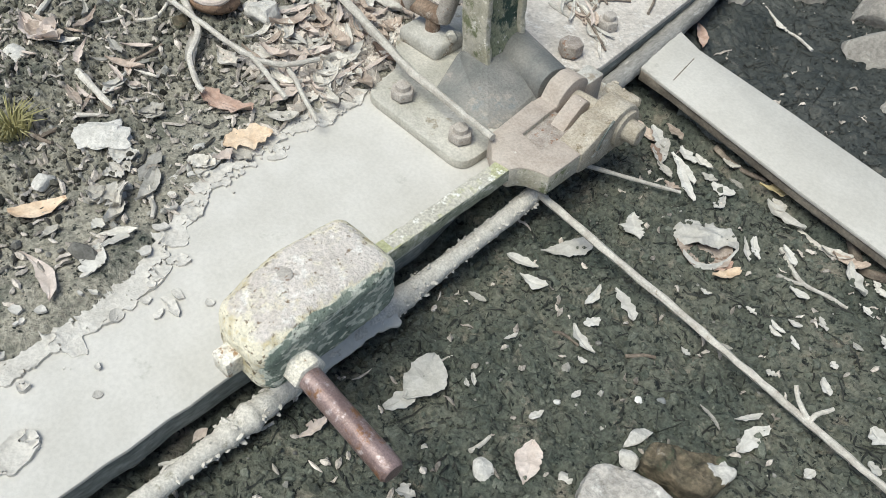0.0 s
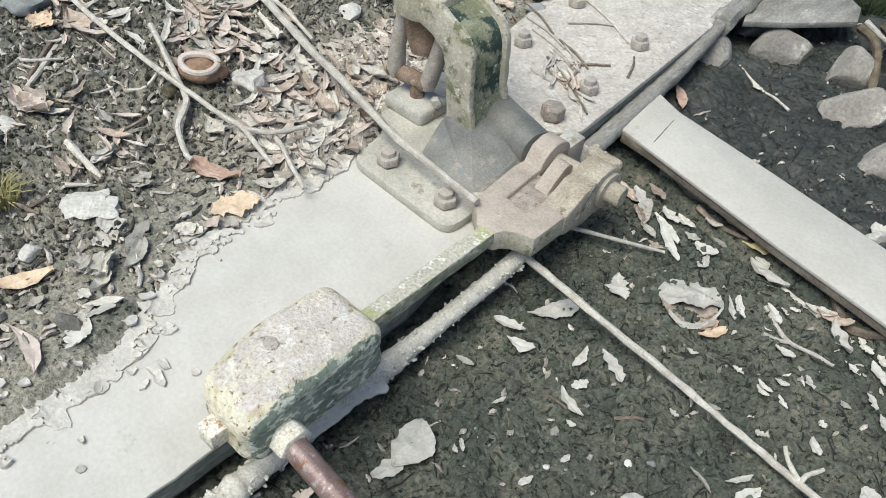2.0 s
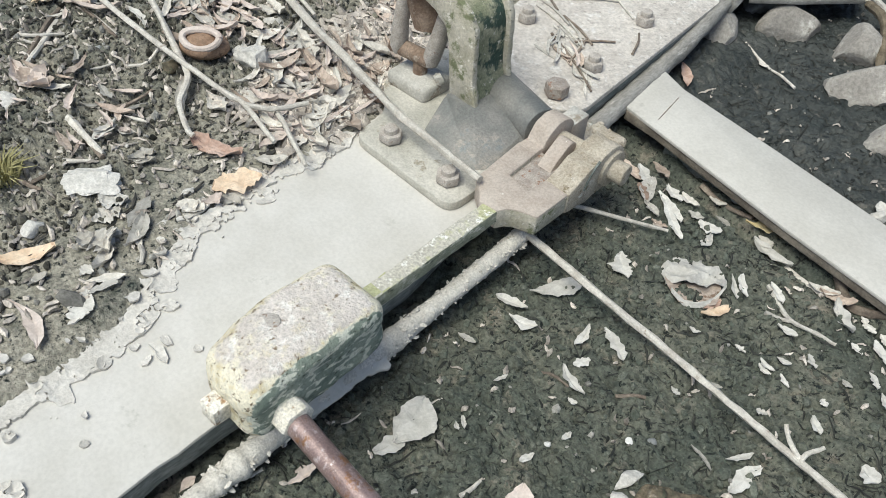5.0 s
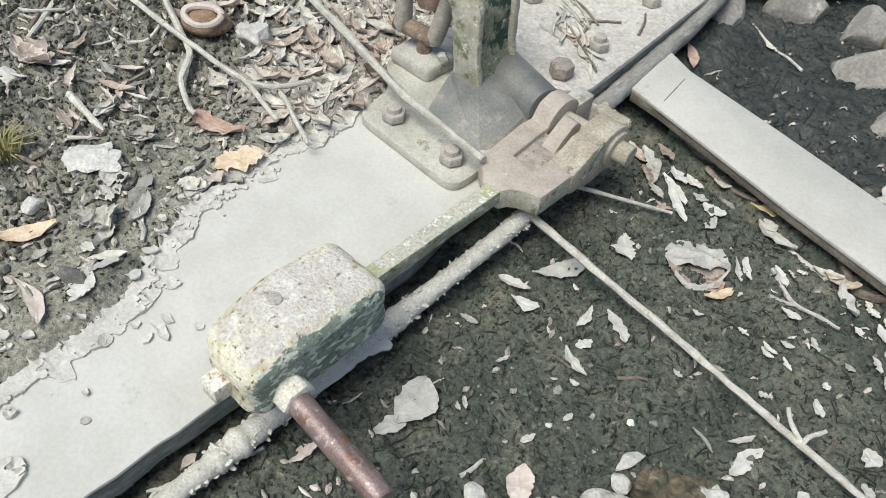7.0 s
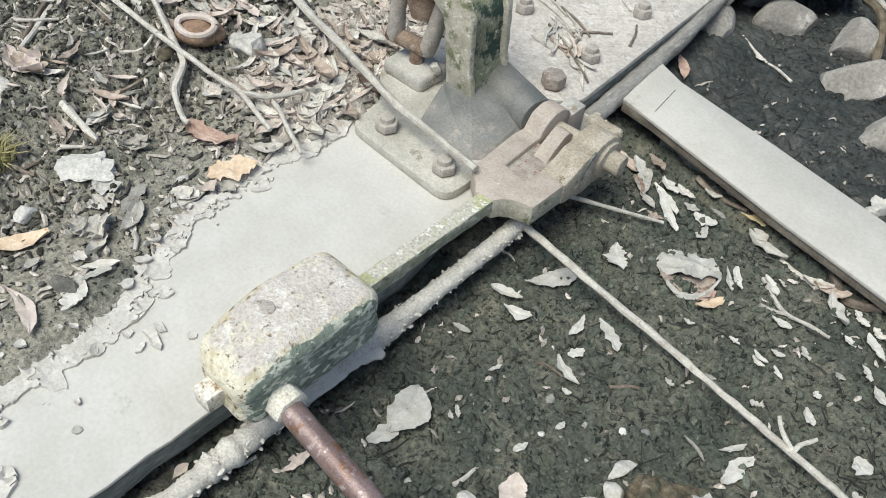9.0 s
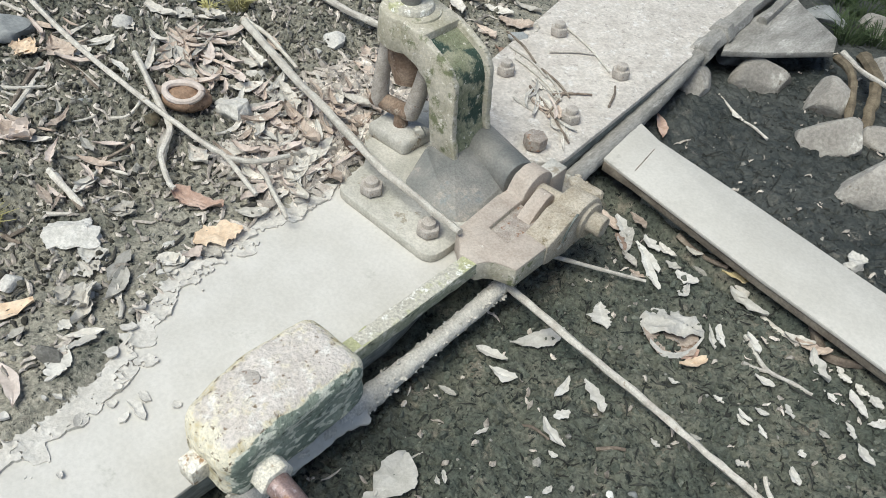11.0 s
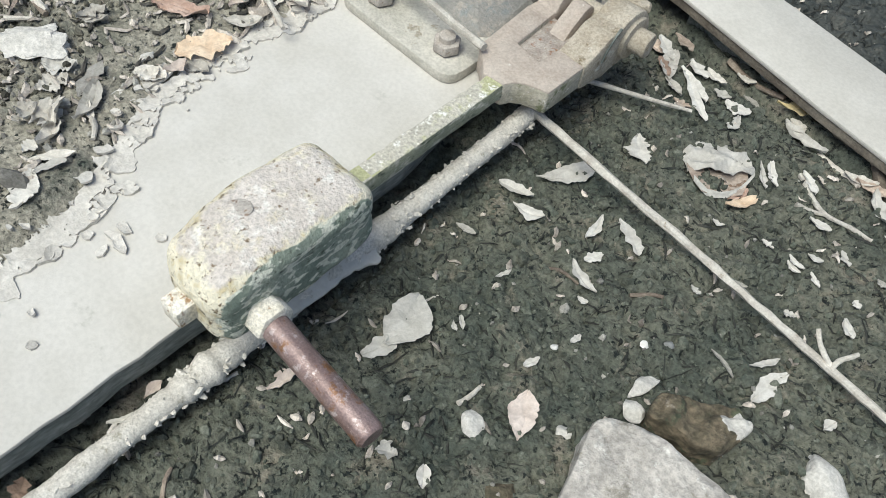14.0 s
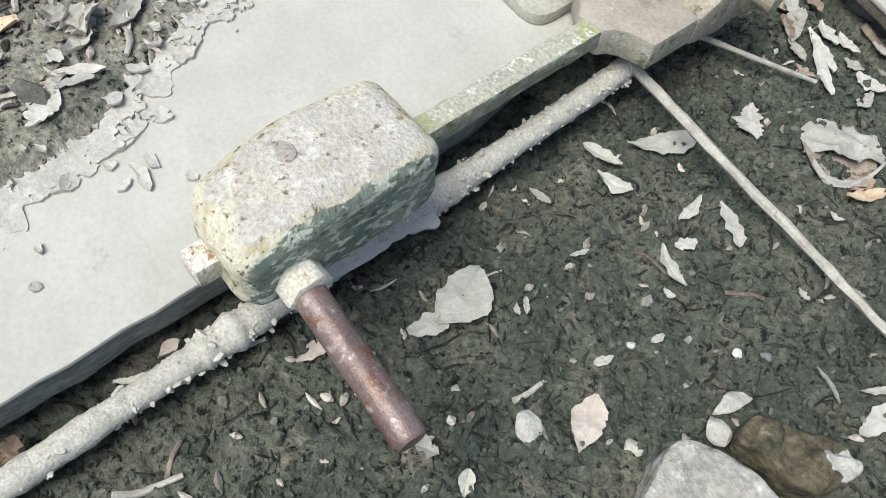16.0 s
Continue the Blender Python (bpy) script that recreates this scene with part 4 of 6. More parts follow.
def build_flakes():
    t = thing("silt_crust", (-0.1, -0.2, 0.0), "cracked curling crust of dried silt along the sleeper's edge", "dried mud")
    step = 0.0026
    verts, faces, index = [], [], {}

    def inside(x, y):
        e = x - edge_left(y)
        p = Vector((x, y, 0.0))
        wide = smooth01(0.2, -0.3, y)
        n1, n2 = fbm(p * 14, 4, 0.5), fbm(p * 18 + Vector((9, 4, 0)), 4, 0.5)
        out = e + 0.018 + 0.022 * wide + 0.045 * n1
        inn = 0.016 + 0.022 * wide + 0.035 * n2 - e
        crack = abs(noise.noise(p * 24 + Vector((noise.noise(p * 90), noise.noise(p * 90 + Vector((3, 0, 0))), 0)) * 0.4)) - 0.03
        patch = 0.021 + 0.016 * n2 - math.hypot((x - 0.092) * 1.0, (y + 0.553) * 0.8)
        return min(max(min(out, inn), patch), crack * 0.05)

    def vert(i, j, low=False):
        key = (i, j, low)
        if key not in index:
            x, y = -0.26 + i * step, -0.66 + j * step
            f = inside(x, y)
            cells = [(i + a, j + b) in kept for a in (-1, 0) for b in (-1, 0)]
            if not all(cells):  # the rim follows the outline closely
                for _ in range(2):
                    e = 0.0006
                    gx, gy = (inside(x + e, y) - inside(x - e, y)) / (2 * e), (inside(x, y + e) - inside(x, y - e)) / (2 * e)
                    k = f / max(gx * gx + gy * gy, 0.02)
                    k = max(-1.0, min(1.0, k * math.hypot(gx, gy) / (0.9 * step))) * 0.9 * step / max(math.hypot(gx, gy), 1e-6)
                    x, y = x - gx * k, y - gy * k
                    f = inside(x, y)
            f = max(0.0, f)
            p = Vector((x, y, 0))
            z = 0.0035 * smooth01(0.01, -0.03, x - edge_left(y))
            h = 0.0014 + 0.005 * math.exp(-(f / 0.006) ** 2) * (0.5 + noise.noise(p * 25)) + 0.0010 * fbm(p * 40, 3)
            index[key] = len(verts)
            verts.append((x, y, z - 0.004 if low else z + max(h, 0.0006)))
        return index[key]

    nx, ny = int(0.40 / step), int(0.86 / step)
    kept = {(i, j) for i in range(nx) for j in range(ny) if inside(-0.26 + (i + 0.5) * step, -0.66 + (j + 0.5) * step) > 0}
    for i, j in sorted(kept):
        q = ((i, j), (i + 1, j), (i + 1, j + 1), (i, j + 1))
        faces.append(tuple(vert(*c) for c in q))
        for k, nb in enumerate(((i, j - 1), (i + 1, j), (i, j + 1), (i - 1, j))):
            if nb not in kept:
                a, b = q[k], q[(k + 1) % 4]
                faces.append((vert(*b), vert(*a), vert(*a, True), vert(*b, True)))
    me = bpy.data.meshes.new("skin")
    me.from_pydata([tuple(Vector(v) - Vector(t.location)) for v in verts], [], faces)
    me.materials.append(M_FLAKE)
    me.shade_smooth()
    me.set_sharp_from_angle(angle=radians(50))
    skin = new("skin", me)
    skin.parent = t
    rng = random.Random(11)
    for i in range(45):
        y = rng.uniform(-0.62, 0.17)
        x = edge_left(y) + rng.gauss(-0.015, 0.014 + 0.03 * smooth01(0.0, -0.3, y))
        r = rng.choice((0.004, 0.006, 0.009, 0.012))
        bm = bmesh.new()
        silt_flake(bm, x, y, max(rest_z(x, y), -0.002) - 0.0005, r, rng)
        part("flake", bm, M_FLAKE, t)
    for x, y, r in ((0.03, -0.33, 0.006), (0.06, -0.27, 0.006), (0.085, -0.45, 0.007), (0.05, -0.43, 0.006), (0.0, -0.33, 0.009)):
        bm = bmesh.new()
        silt_flake(bm, x, y, 0.0, r, rng)
        part("flake", bm, M_FLAKE, t)


build_flakes()


# ---- loose stuff that nobody could count ----
def island_colour(m, lo, hi):
    n, l = m.node_tree.nodes, m.node_tree.links
    geo, mr, hsv = n.new("ShaderNodeNewGeometry"), n.new("ShaderNodeMapRange"), n.new("ShaderNodeHueSaturation")
    mr.inputs["To Min"].default_value, mr.inputs["To Max"].default_value = lo, hi
    l.new(geo.outputs["Random Per Island"], mr.inputs["Value"])
    l.new(mr.outputs["Result"], hsv.inputs["Value"])
    s = n["Principled BSDF"].inputs["Base Color"]
    l.new(s.links[0].from_socket, hsv.inputs["Color"])
    l.new(hsv.outputs["Color"], s)
    return m


ICO = bmesh.new()
bmesh.ops.create_icosphere(ICO, subdivisions=1, radius=1)
ICO.verts.ensure_lookup_table()
ICO_V = [v.co.copy() for v in ICO.verts]
ICO_F = [tuple(v.index for v in f.verts) for f in ICO.faces]
ICO.free()


def on_soil(x, y):
    if x < edge_left(y) - 0.01 - (0.16 * smooth01(0.5, 1.1, y)):
        return True
    return x > 0.18 and not (0.60 < y + 0.085 * (x - 0.15) < 0.79)


def scatter(name, count, size, material, label, category, seed, area, squash=0.7, keep=lambda x, y: True, lift=0.2):
    rng = random.Random(seed)
    verts, faces = [], []
    done = 0
    while done < count:
        x, y = rng.uniform(area[0], area[1]), rng.uniform(area[2], area[3])
        if not on_soil(x, y) or not keep(x, y):
            continue
        done += 1
        r = size * math.exp(rng.gauss(0, 0.45))
        c = Vector((x, y, ground_z(x, y) + r * lift))
        turn = Euler((rng.uniform(0, 6), rng.uniform(0, 6), rng.uniform(0, 6))).to_matrix()
        st = Vector((rng.uniform(0.7, 1.4), rng.uniform(0.6, 1.0), squash))
        n0 = len(verts)
        for v in ICO_V:
            k = rng.uniform(0.75, 1.2)
            p = turn @ Vector((v.x * st.x * k, v.y * st.y * k, v.z * st.z * k))
            verts.append(tuple(c + p * r))
        faces += [tuple(i + n0 for i in f) for f in ICO_F]
    me = bpy.data.meshes.new(name)
    me.from_pydata(verts, [], faces)
    me.materials.append(material)
    return tagged(new(name, me), label, category, kind="stuff")


def wisps(name, count, length, width, material, label, category, seed, area, keep=lambda x, y: True, sit=0.0025):
    """Short bent slivers lying on the soil."""
    rng = random.Random(seed)
    verts, faces = [], []
    done = 0
    while done < count:
        x, y = rng.uniform(area[0], area[1]), rng.uniform(area[2], area[3])
        if not on_soil(x, y) or not keep(x, y):
            continue
        done += 1
        a, ln, w = rng.uniform(0, 6.3), length * math.exp(rng.gauss(0, 0.4)), width * math.exp(rng.gauss(0, 0.3))
        bend = rng.uniform(-0.9, 0.9)
        n0, px, py = len(verts), x, y
        for i in range(6):
            u = i / 5
            dx, dy = math.cos(a + bend * u), math.sin(a + bend * u)
            hw = w * (0.35 + math.sin(math.pi * u)) * 0.5
            z = ground_z(px, py) + sit + 0.002 * rng.random()
            verts += [(px - dy * hw, py + dx * hw, z), (px, py, z + w * 0.5), (px + dy * hw, py - dx * hw, z), (px, py, z - w * 0.4)]
            px, py = px + dx * ln / 5, py + dy * ln / 5
        for i in range(5):
            b = n0 + i * 4
            for k in range(4):
                faces.append((b + k, b + (k + 1) % 4, b + 4 + (k + 1) % 4, b + 4 + k))
        faces += [(n0 + 3, n0 + 2, n0 + 1, n0), (n0 + 20, n0 + 21, n0 + 22, n0 + 23)]
    me = bpy.data.meshes.new(name)
    me.from_pydata(verts, [], faces)
    me.materials.append(material)
    return tagged(new(name, me), label, category, kind="stuff")


BANK, BED = (-1.15, -0.1, -0.6, 1.6), (0.18, 1.0, -0.6, 1.6)
WIDE = (-1.25, 1.1, -0.65, 1.9)
M_CRUMB = island_colour(surface("soil_crumb", (0.10, 0.099, 0.077), (0.225, 0.21, 0.17), 60, 0.95, 0.5, 300, grit=0.3), 0.15, 1.5)
M_GRIT = island_colour(surface("grey_grit", (0.22, 0.21, 0.19), (0.34, 0.33, 0.30), 60, 0.95, 0.5, 300, grit=0.2), 0.5, 1.5)
M_BIT = island_colour(surface("leaf_scrap", (0.36, 0.315, 0.275), (0.59, 0.54, 0.485), 60, 0.85, 0.4, 300, grit=0.2), 0.5, 1.5)
M_DARKBIT = island_colour(surface("rotten_twig", (0.05, 0.048, 0.043), (0.11, 0.102, 0.09), 60, 0.9, 0.5, 300, grit=0.2), 0.5, 1.6)
scatter("soil_crumbs", 16000, 0.0032, M_CRUMB, "loose dark crumbs of soil on the bank", "soil", 3, BANK, keep=lambda x, y: x < edge_left(y) - 0.15 + 0.12 * smooth01(-0.05, 0.08, y) + 0.05 * noise.noise(Vector((x * 14, y * 14, 0))), lift=0.25)
M_MUD = island_colour(surface("mud_clod", (0.06, 0.071, 0.056), (0.135, 0.143, 0.116), 60, 0.9, 0.5, 300, grit=0.3), 0.6, 1.4)
M_BLACKBIT = island_colour(surface("wet_twig", (0.012, 0.015, 0.013), (0.045, 0.045, 0.038), 60, 0.7, 0.5, 300, grit=0.2), 0.5, 1.6)
scatter("soil_crumbs", 9000, 0.0040, M_MUD, "damp clods of mud on the low bed", "soil", 4, (0.18, 1.0, -0.6, 0.72), 0.6, lift=-0.2)
scatter("grit", 3400, 0.0034, M_GRIT, "fine grey grit on the bank", "gravel", 5, BANK)
scatter("grit", 420, 0.003, M_GRIT, "scattered pale grit on the mud", "gravel", 6, BED)
wisps("leaf_litter", 2700, 0.017, 0.0052, M_BIT, "broken scraps of dry leaves on the bank", "leaf litter", 7, BANK)
wisps("leaf_litter", 520, 0.045, 0.009, M_BIT, "thick pile of dry pale leaf strips", "leaf litter", 8, (-0.5, -0.14, 0.08, 0.52), lambda x, y: abs(x + 0.27 + 0.2 * (y - 0.3)) < 0.11)
wisps("leaf_litter", 380, 0.012, 0.0045, M_BIT, "few scraps of dry leaves on the mud", "leaf litter", 9, BED)
wisps("rotten_twigs", 2400, 0.013, 0.0022, M_BLACKBIT, "short dark rotten bits of twig in the mud", "twigs", 10, BED, sit=0.0003)
wisps("rotten_twigs", 380, 0.034, 0.0020, M_BLACKBIT, "longer dark rotten twigs in the mud", "twigs", 14, BED, sit=0.0012)
wisps("rotten_twigs", 900, 0.022, 0.004, M_DARKBIT, "short dark rotten bits of twig in the soil", "twigs", 12, BANK)


def grass_tuft(x, y, r, n, seed, material, label):
    rng = random.Random(seed)
    bm = bmesh.new()
    z = ground_z(x, y)
    for _ in range(n):
        a, d, h = rng.uniform(0, 6.3), r * rng.random() ** 0.6, r * rng.uniform(0.5, 1.3)
        p = Vector((x + d * math.cos(a) * 0.6, y + d * math.sin(a) * 0.6, z - 0.003))
        lean = Vector((math.cos(a), math.sin(a), 0)) * h * rng.uniform(0.3, 1.0)
        sweep(bm, [p, p + lean * 0.35 + Vector((0, 0, h * 0.6)), p + lean + Vector((0, 0, h * 0.75))], [0.0016, 0.0013, 0.0003], 4)
    single("grass_tuft", bm, material, (x, y, z), label, "grass", "grass tufts")


grass_tuft(-0.72, 0.42, 0.035, 70, 1, M_GRASS, "small yellow-green tuft on the bank")
grass_tuft(-0.76, 0.37, 0.025, 40, 2, M_GRASS, "small yellow-green tuft on the bank")
grass_tuft(-0.412, -0.305, 0.042, 150, 3, M_GRASS, "withered yellowish tuft on the soil")
for k, (gx, gy) in enumerate(((0.18, 1.75), (0.24, 1.68), (0.30, 1.72), (0.22, 1.85), (0.32, 1.85), (0.38, 1.80), (0.40, 1.92), (0.28, 1.95), (0.14, 1.9), (0.46, 1.86), (0.2, 2.02), (0.36, 2.04))):
    grass_tuft(gx, gy, 0.06, 90, 10 + k, M_MOSS, "dark green low weeds behind the stones")


def sheet(bm, at, nu, nv, index=0, thick=0.001):
    """A thin closed sheet over u and v from 0 to 1."""
    top = [[bm.verts.new(at(i / nu, j / nv)) for j in range(nv + 1)] for i in range(nu + 1)]
    low = [[bm.verts.new(v.co - Vector((0, 0, thick))) for v in row] for row in top]
    fs = []
    for i in range(nu):
        for j in range(nv):
            fs.append(bm.faces.new((top[i][j], top[i + 1][j], top[i + 1][j + 1], top[i][j + 1])))
            fs.append(bm.faces.new((low[i][j + 1], low[i + 1][j + 1], low[i + 1][j], low[i][j])))
    ring = [(i, 0) for i in range(nu)] + [(nu, j) for j in range(nv)] + [(i, nv) for i in range(nu, 0, -1)] + [(0, j) for j in range(nv, 0, -1)]
    for (a, b), (c, d) in zip(ring, ring[1:] + ring[:1]):
        fs.append(bm.faces.new((top[a][b], top[c][d], low[c][d], low[a][b])))
    for f in fs:
        f.material_index = index


def crumpled_leaf():
    """A folded leaf: a creased hood over a brown hollow, with a turned-up rim in front."""
    c, down, side = Vector((0.445, 0.412)), Vector((0.65, -0.76)), Vector((0.76, 0.65))
    z0 = ground_z(c.x, c.y) + 0.003

    def place(a, b, h):
        p = c + down * a + side * b
        return Vector((p.x, p.y, z0 + max(h, 0.0)))

    def hood(u, v):
        w = 2 * v - 1
        half = 0.028 + 0.026 * smooth01(0.0, 0.55, u) - 0.004 * smooth01(0.7, 1.0, u)
        a = -0.056 + u * (0.072 + 0.012 * noise.noise(Vector((w * 3, 1, 4))) - 0.010 * w * w)
        b = w * half + 0.006 * u
        h = min(0.006 + 0.42 * (a + 0.056), 0.030 - 0.40 * (b - 0.012), 0.031 + 0.55 * (b + 0.012), 0.027 - 0.12 * b)
        h -= 0.022 * abs(noise.noise(Vector((a * 34, b * 28, 3.0)))) + 0.004 * abs(noise.noise(Vector((a * 100, b * 90, 1.0))))
        return place(a, b, h)

    def hollow(u, v):
        w = 2 * v - 1
        a, b = -0.004 + u * 0.052, w * (0.046 - 0.016 * u * u)
        return place(a, b, 0.003 + 0.006 * w * w + 0.004 * abs(noise.noise(Vector((a * 60, b * 60, 7.0)))))

    def rim(u, v):
        w = 2 * v - 1
        out = 0.052 - 0.026 * w * w - 0.010 * w
        a, b = out - 0.006 * u, w * 0.047 + 0.004
        return place(a, b, 0.003 + 0.008 * u * (1 - 0.4 * w * w) + 0.003 * noise.noise(Vector((w * 4, u * 2, 2.0))) + 0.014 * smooth01(0.5, 1.0, abs(w)))

    bm = bmesh.new()
    sheet(bm, hood, 20, 22)
    sheet(bm, hollow, 10, 12, 1)
    sheet(bm, rim, 4, 22)
    ob = single("crumpled_leaf", bm, LEAVES["white"][0], (c.x, c.y, z0), "large crumpled pale dry leaf on dark mud", "leaf", "fallen leaves")
    ob.data.materials.append(M_TAN)


crumpled_leaf()

M_GRAVEL = island_colour(surface("dark_gravel", (0.028, 0.033, 0.033), (0.072, 0.078, 0.075), 50, 0.8, 0.5, 300, grit=0.25), 0.5, 1.6)
scatter("gravel", 3200, 0.0026, M_GRAVEL, "fine dark wet gravel behind the cross beam", "gravel", 31, (0.12, 1.0, 0.76, 1.7), 0.6, lift=-0.1)


def silt_slab():
    """A thin pale sheet of dried silt that leans on the rod, under the block."""
    bm = bmesh.new()
    prism(bm, rounded([(0.206, -0.232), (0.224, -0.228), (0.229, -0.180), (0.228, -0.120), (0.2365, -0.086), (0.235, -0.078), (0.227, -0.080), (0.223, -0.068), (0.210, -0.088)], 0.004, 2), -0.003, 0.003, "z", 0.001)
    bmesh.ops.triangulate(bm, faces=bm.faces[:])
    for _ in range(3):
        bmesh.ops.subdivide_edges(bm, edges=[e for e in bm.edges if e.calc_length() > 0.010], cuts=1)
        bmesh.ops.triangulate(bm, faces=[f for f in bm.faces if len(f.verts) > 3])
    for v in bm.verts:
        q = v.co.copy()
        v.co += Vector((noise.noise(q * 70), noise.noise(q * 70 + Vector((4, 0, 0))), 0.5 * noise.noise(q * 40))) * 0.0045
        v.co.z += -0.022 - 0.75 * (q.x - 0.206)
    single("silt_slab", bm, M_SILT, (0.235, -0.14, -0.04), "thin pale sheet of dried silt leaning on the rod", "silt")


silt_slab()


def wedge_rock():
    """The big pale rock with a flat top and a blunt point."""
    pts = [(0.563, -0.066), (0.566, -0.055), (0.577, -0.044), (0.593, -0.036), (0.614, -0.029), (0.636, -0.024), (0.673, -0.025), (0.72, -0.024), (0.768, -0.025), (0.714, -0.13), (0.596, -0.198), (0.588, -0.156), (0.578, -0.119), (0.571, -0.097)]
    bm = bmesh.new()
    prism(bm, rounded(pts, 0.012, 3), -0.10, -0.022, "z", 0.006)
    bmesh.ops.triangulate(bm, faces=bm.faces[:])
    for _ in range(4):
        bmesh.ops.subdivide_edges(bm, edges=[e for e in bm.edges if e.calc_length() > 0.008], cuts=1)
        bmesh.ops.triangulate(bm, faces=[f for f in bm.faces if len(f.verts) > 3])
    for v in bm.verts:
        v.co.z += 0.006 * noise.noise(v.co * 14) + 0.003 * noise.noise(v.co * 45) + 0.0015 * noise.noise(v.co * 120)
        if v.co.z < -0.04:
            v.co += Vector((noise.noise(v.co * 30), noise.noise(v.co * 30 + Vector((3, 0, 0))), 0)) * 0.006
    single("rock", bm, STONES["rock"][0], (0.622, -0.034, -0.09), "large pale wedge-shaped rock on dark mud", "rock", "stones on the ground")


wedge_rock()


def brown_slab():
    """A broken brown stone with a pale dusted end and a steep dark flank."""
    pts = [(0.6, -0.003), (0.595, 0.027), (0.618, 0.046), (0.649, 0.06), (0.671, 0.085), (0.697, 0.068), (0.693, 0.036), (0.688, 0.012), (0.663, 0.003), (0.626, -0.0)]
    bm = bmesh.new()
    prism(bm, rounded(pts, 0.006, 2), -0.105, -0.035, "z", 0.004)
    bmesh.ops.triangulate(bm, faces=bm.faces[:])
    for _ in range(5):
        bmesh.ops.subdivide_edges(bm, edges=[e for e in bm.edges if e.calc_length() > 0.0035], cuts=1)
        bmesh.ops.triangulate(bm, faces=[f for f in bm.faces if len(f.verts) > 3])
    for v in bm.verts:
        q = v.co
        step_up = 0.006 * smooth01(-0.1, 0.1, noise.noise(q * 26))
        v.co = q + Vector((noise.noise(q * 40), noise.noise(q * 40 + Vector((3, 0, 0))), 0)) * 0.005
        v.co.z += step_up + 0.004 * noise.noise(q * 60) + 0.0025 * noise.noise(q * 130) - 0.003
    ob = single("stone", bm, M_BROWN, (0.650, 0.033, -0.09), "broken dark brown stone with a pale dusted end", "stone", "stones on the ground")
    ob.data.materials.append(M_PALE)
    for f in ob.data.polygons:
        q = f.center + ob.location
        if f.normal.z > 0.3 and math.hypot(q.x - 0.686, q.y - 0.054) + 0.022 * noise.noise(q * 38) + 0.01 * noise.noise(q * 110) < 0.018:
            f.material_index = 1


brown_slab()


# ---- leaves, stems and stones in their places ----
stem("stem", [(-1.083, 0.093, 0.05), (-0.786, 0.060, 0.055), (-0.553, 0.053, 0.055), (-0.451, 0.053, 0.055), (-0.327, 0.060, 0.05), (-0.285, 0.068, 0.045), (-0.182, 0.051, 0.035)], 0.0058, 1)
stem("stem", [(-0.681, 0.138, 0.04), (-0.493, 0.071, 0.05), (-0.415, 0.043, 0.045), (-0.367, -0.007, 0.04), (-0.305, -0.035, 0.035), (-0.288, -0.036, 0.03)], 0.0062, 2)
stem("stem", [(-0.285, 0.068, 0.045), (-0.242, 0.098, 0.045), (-0.217, 0.153, 0.045)], 0.0055, 3)
stem("stem", [(-0.634, 0.373, 0.05), (-0.413, 0.314, 0.054), (-0.265, 0.281, 0.057), (-0.088, 0.238, 0.06), (0.029, 0.223, 0.063), (0.131, 0.211, 0.066)], 0.0085, 4)
stem("stem", [(-0.653, 0.390, 0.04), (-0.567, 0.384, 0.04), (-0.441, 0.355, 0.035)], 0.005, 5)
stem("stem", [(-0.694, 0.594, 0.05), (-0.573, 0.584, 0.045), (-0.464, 0.601, 0.04), (-0.360, 0.638, 0.04)], 0.009, 6)
stem("stem", [(-0.238, 0.103, 0.035), (-0.194, 0.087, 0.035), (-0.106, 0.055, 0.03)], 0.005, 7)
stem("stem", [(-0.816, 0.033, None), (-0.725, 0.032, None), (-0.626, 0.027, None)], 0.003, 8)
stem("twig", [(-0.783, -0.005, None), (-0.733, -0.056, None), (-0.664, -0.134, None)], 0.005, 9)
stem("stem", [(-0.739, -0.108, None), (-0.710, -0.090, None), (-0.695, -0.042, None)], 0.004, 10)
stem("stem", [(-0.901, -0.029, None), (-0.941, 0.014, None), (-0.971, 0.049, None)], 0.0035, 11)
stem("stem", [(-1.045, 0.041, None), (-0.982, 0.059, None)], 0.005, 12)
stem("twig", [(-0.453, -0.105, None), (-0.443, -0.063, None), (-0.452, -0.011, None)], 0.004, 13)
stem("stem", [(-0.432, -0.220, None), (-0.391, -0.180, None)], 0.004, 14)
stem("twig", [(-0.456, -0.159, None), (-0.351, -0.168, None)], 0.006, 15)
stem("twig", [(-0.380, -0.283, None), (-0.369, -0.252, None)], 0.004, 16)
stem("stem", [(-0.386, -0.216, None), (-0.355, -0.185, None)], 0.0035, 17)
stem("stem", [(-0.423, 0.310, None), (-0.350, 0.273, None), (-0.290, 0.228, None)], 0.0035, 18)
stem("stem", [(-0.395, 0.295, None), (-0.312, 0.273, None), (-0.242, 0.242, None)], 0.0035, 19)
stem("stem", [(-0.362, 0.288, None), (-0.305, 0.239, None), (-0.259, 0.183, None)], 0.0035, 20)
stem("stem", [(-0.290, 0.256, None), (-0.212, 0.238, None), (-0.146, 0.212, None)], 0.0035, 21)
stem("stem", [(-0.339, 0.228, None), (-0.299, 0.190, None), (-0.270, 0.146, None)], 0.0035, 22)
stem("stem", [(-0.384, 0.388, None), (-0.313, 0.346, None), (-0.255, 0.296, None)], 0.0035, 23)
stem("stem", [(-0.415, 0.385, None), (-0.344, 0.347, None), (-0.286, 0.302, None)], 0.0035, 24)
stem("stem", [(-0.327, 0.391, None), (-0.275, 0.375, None), (-0.233, 0.349, None)], 0.0035, 25)
stem("stem", [(-0.210, 0.214, None), (-0.184, 0.180, None), (-0.168, 0.139, None)], 0.0035, 26)
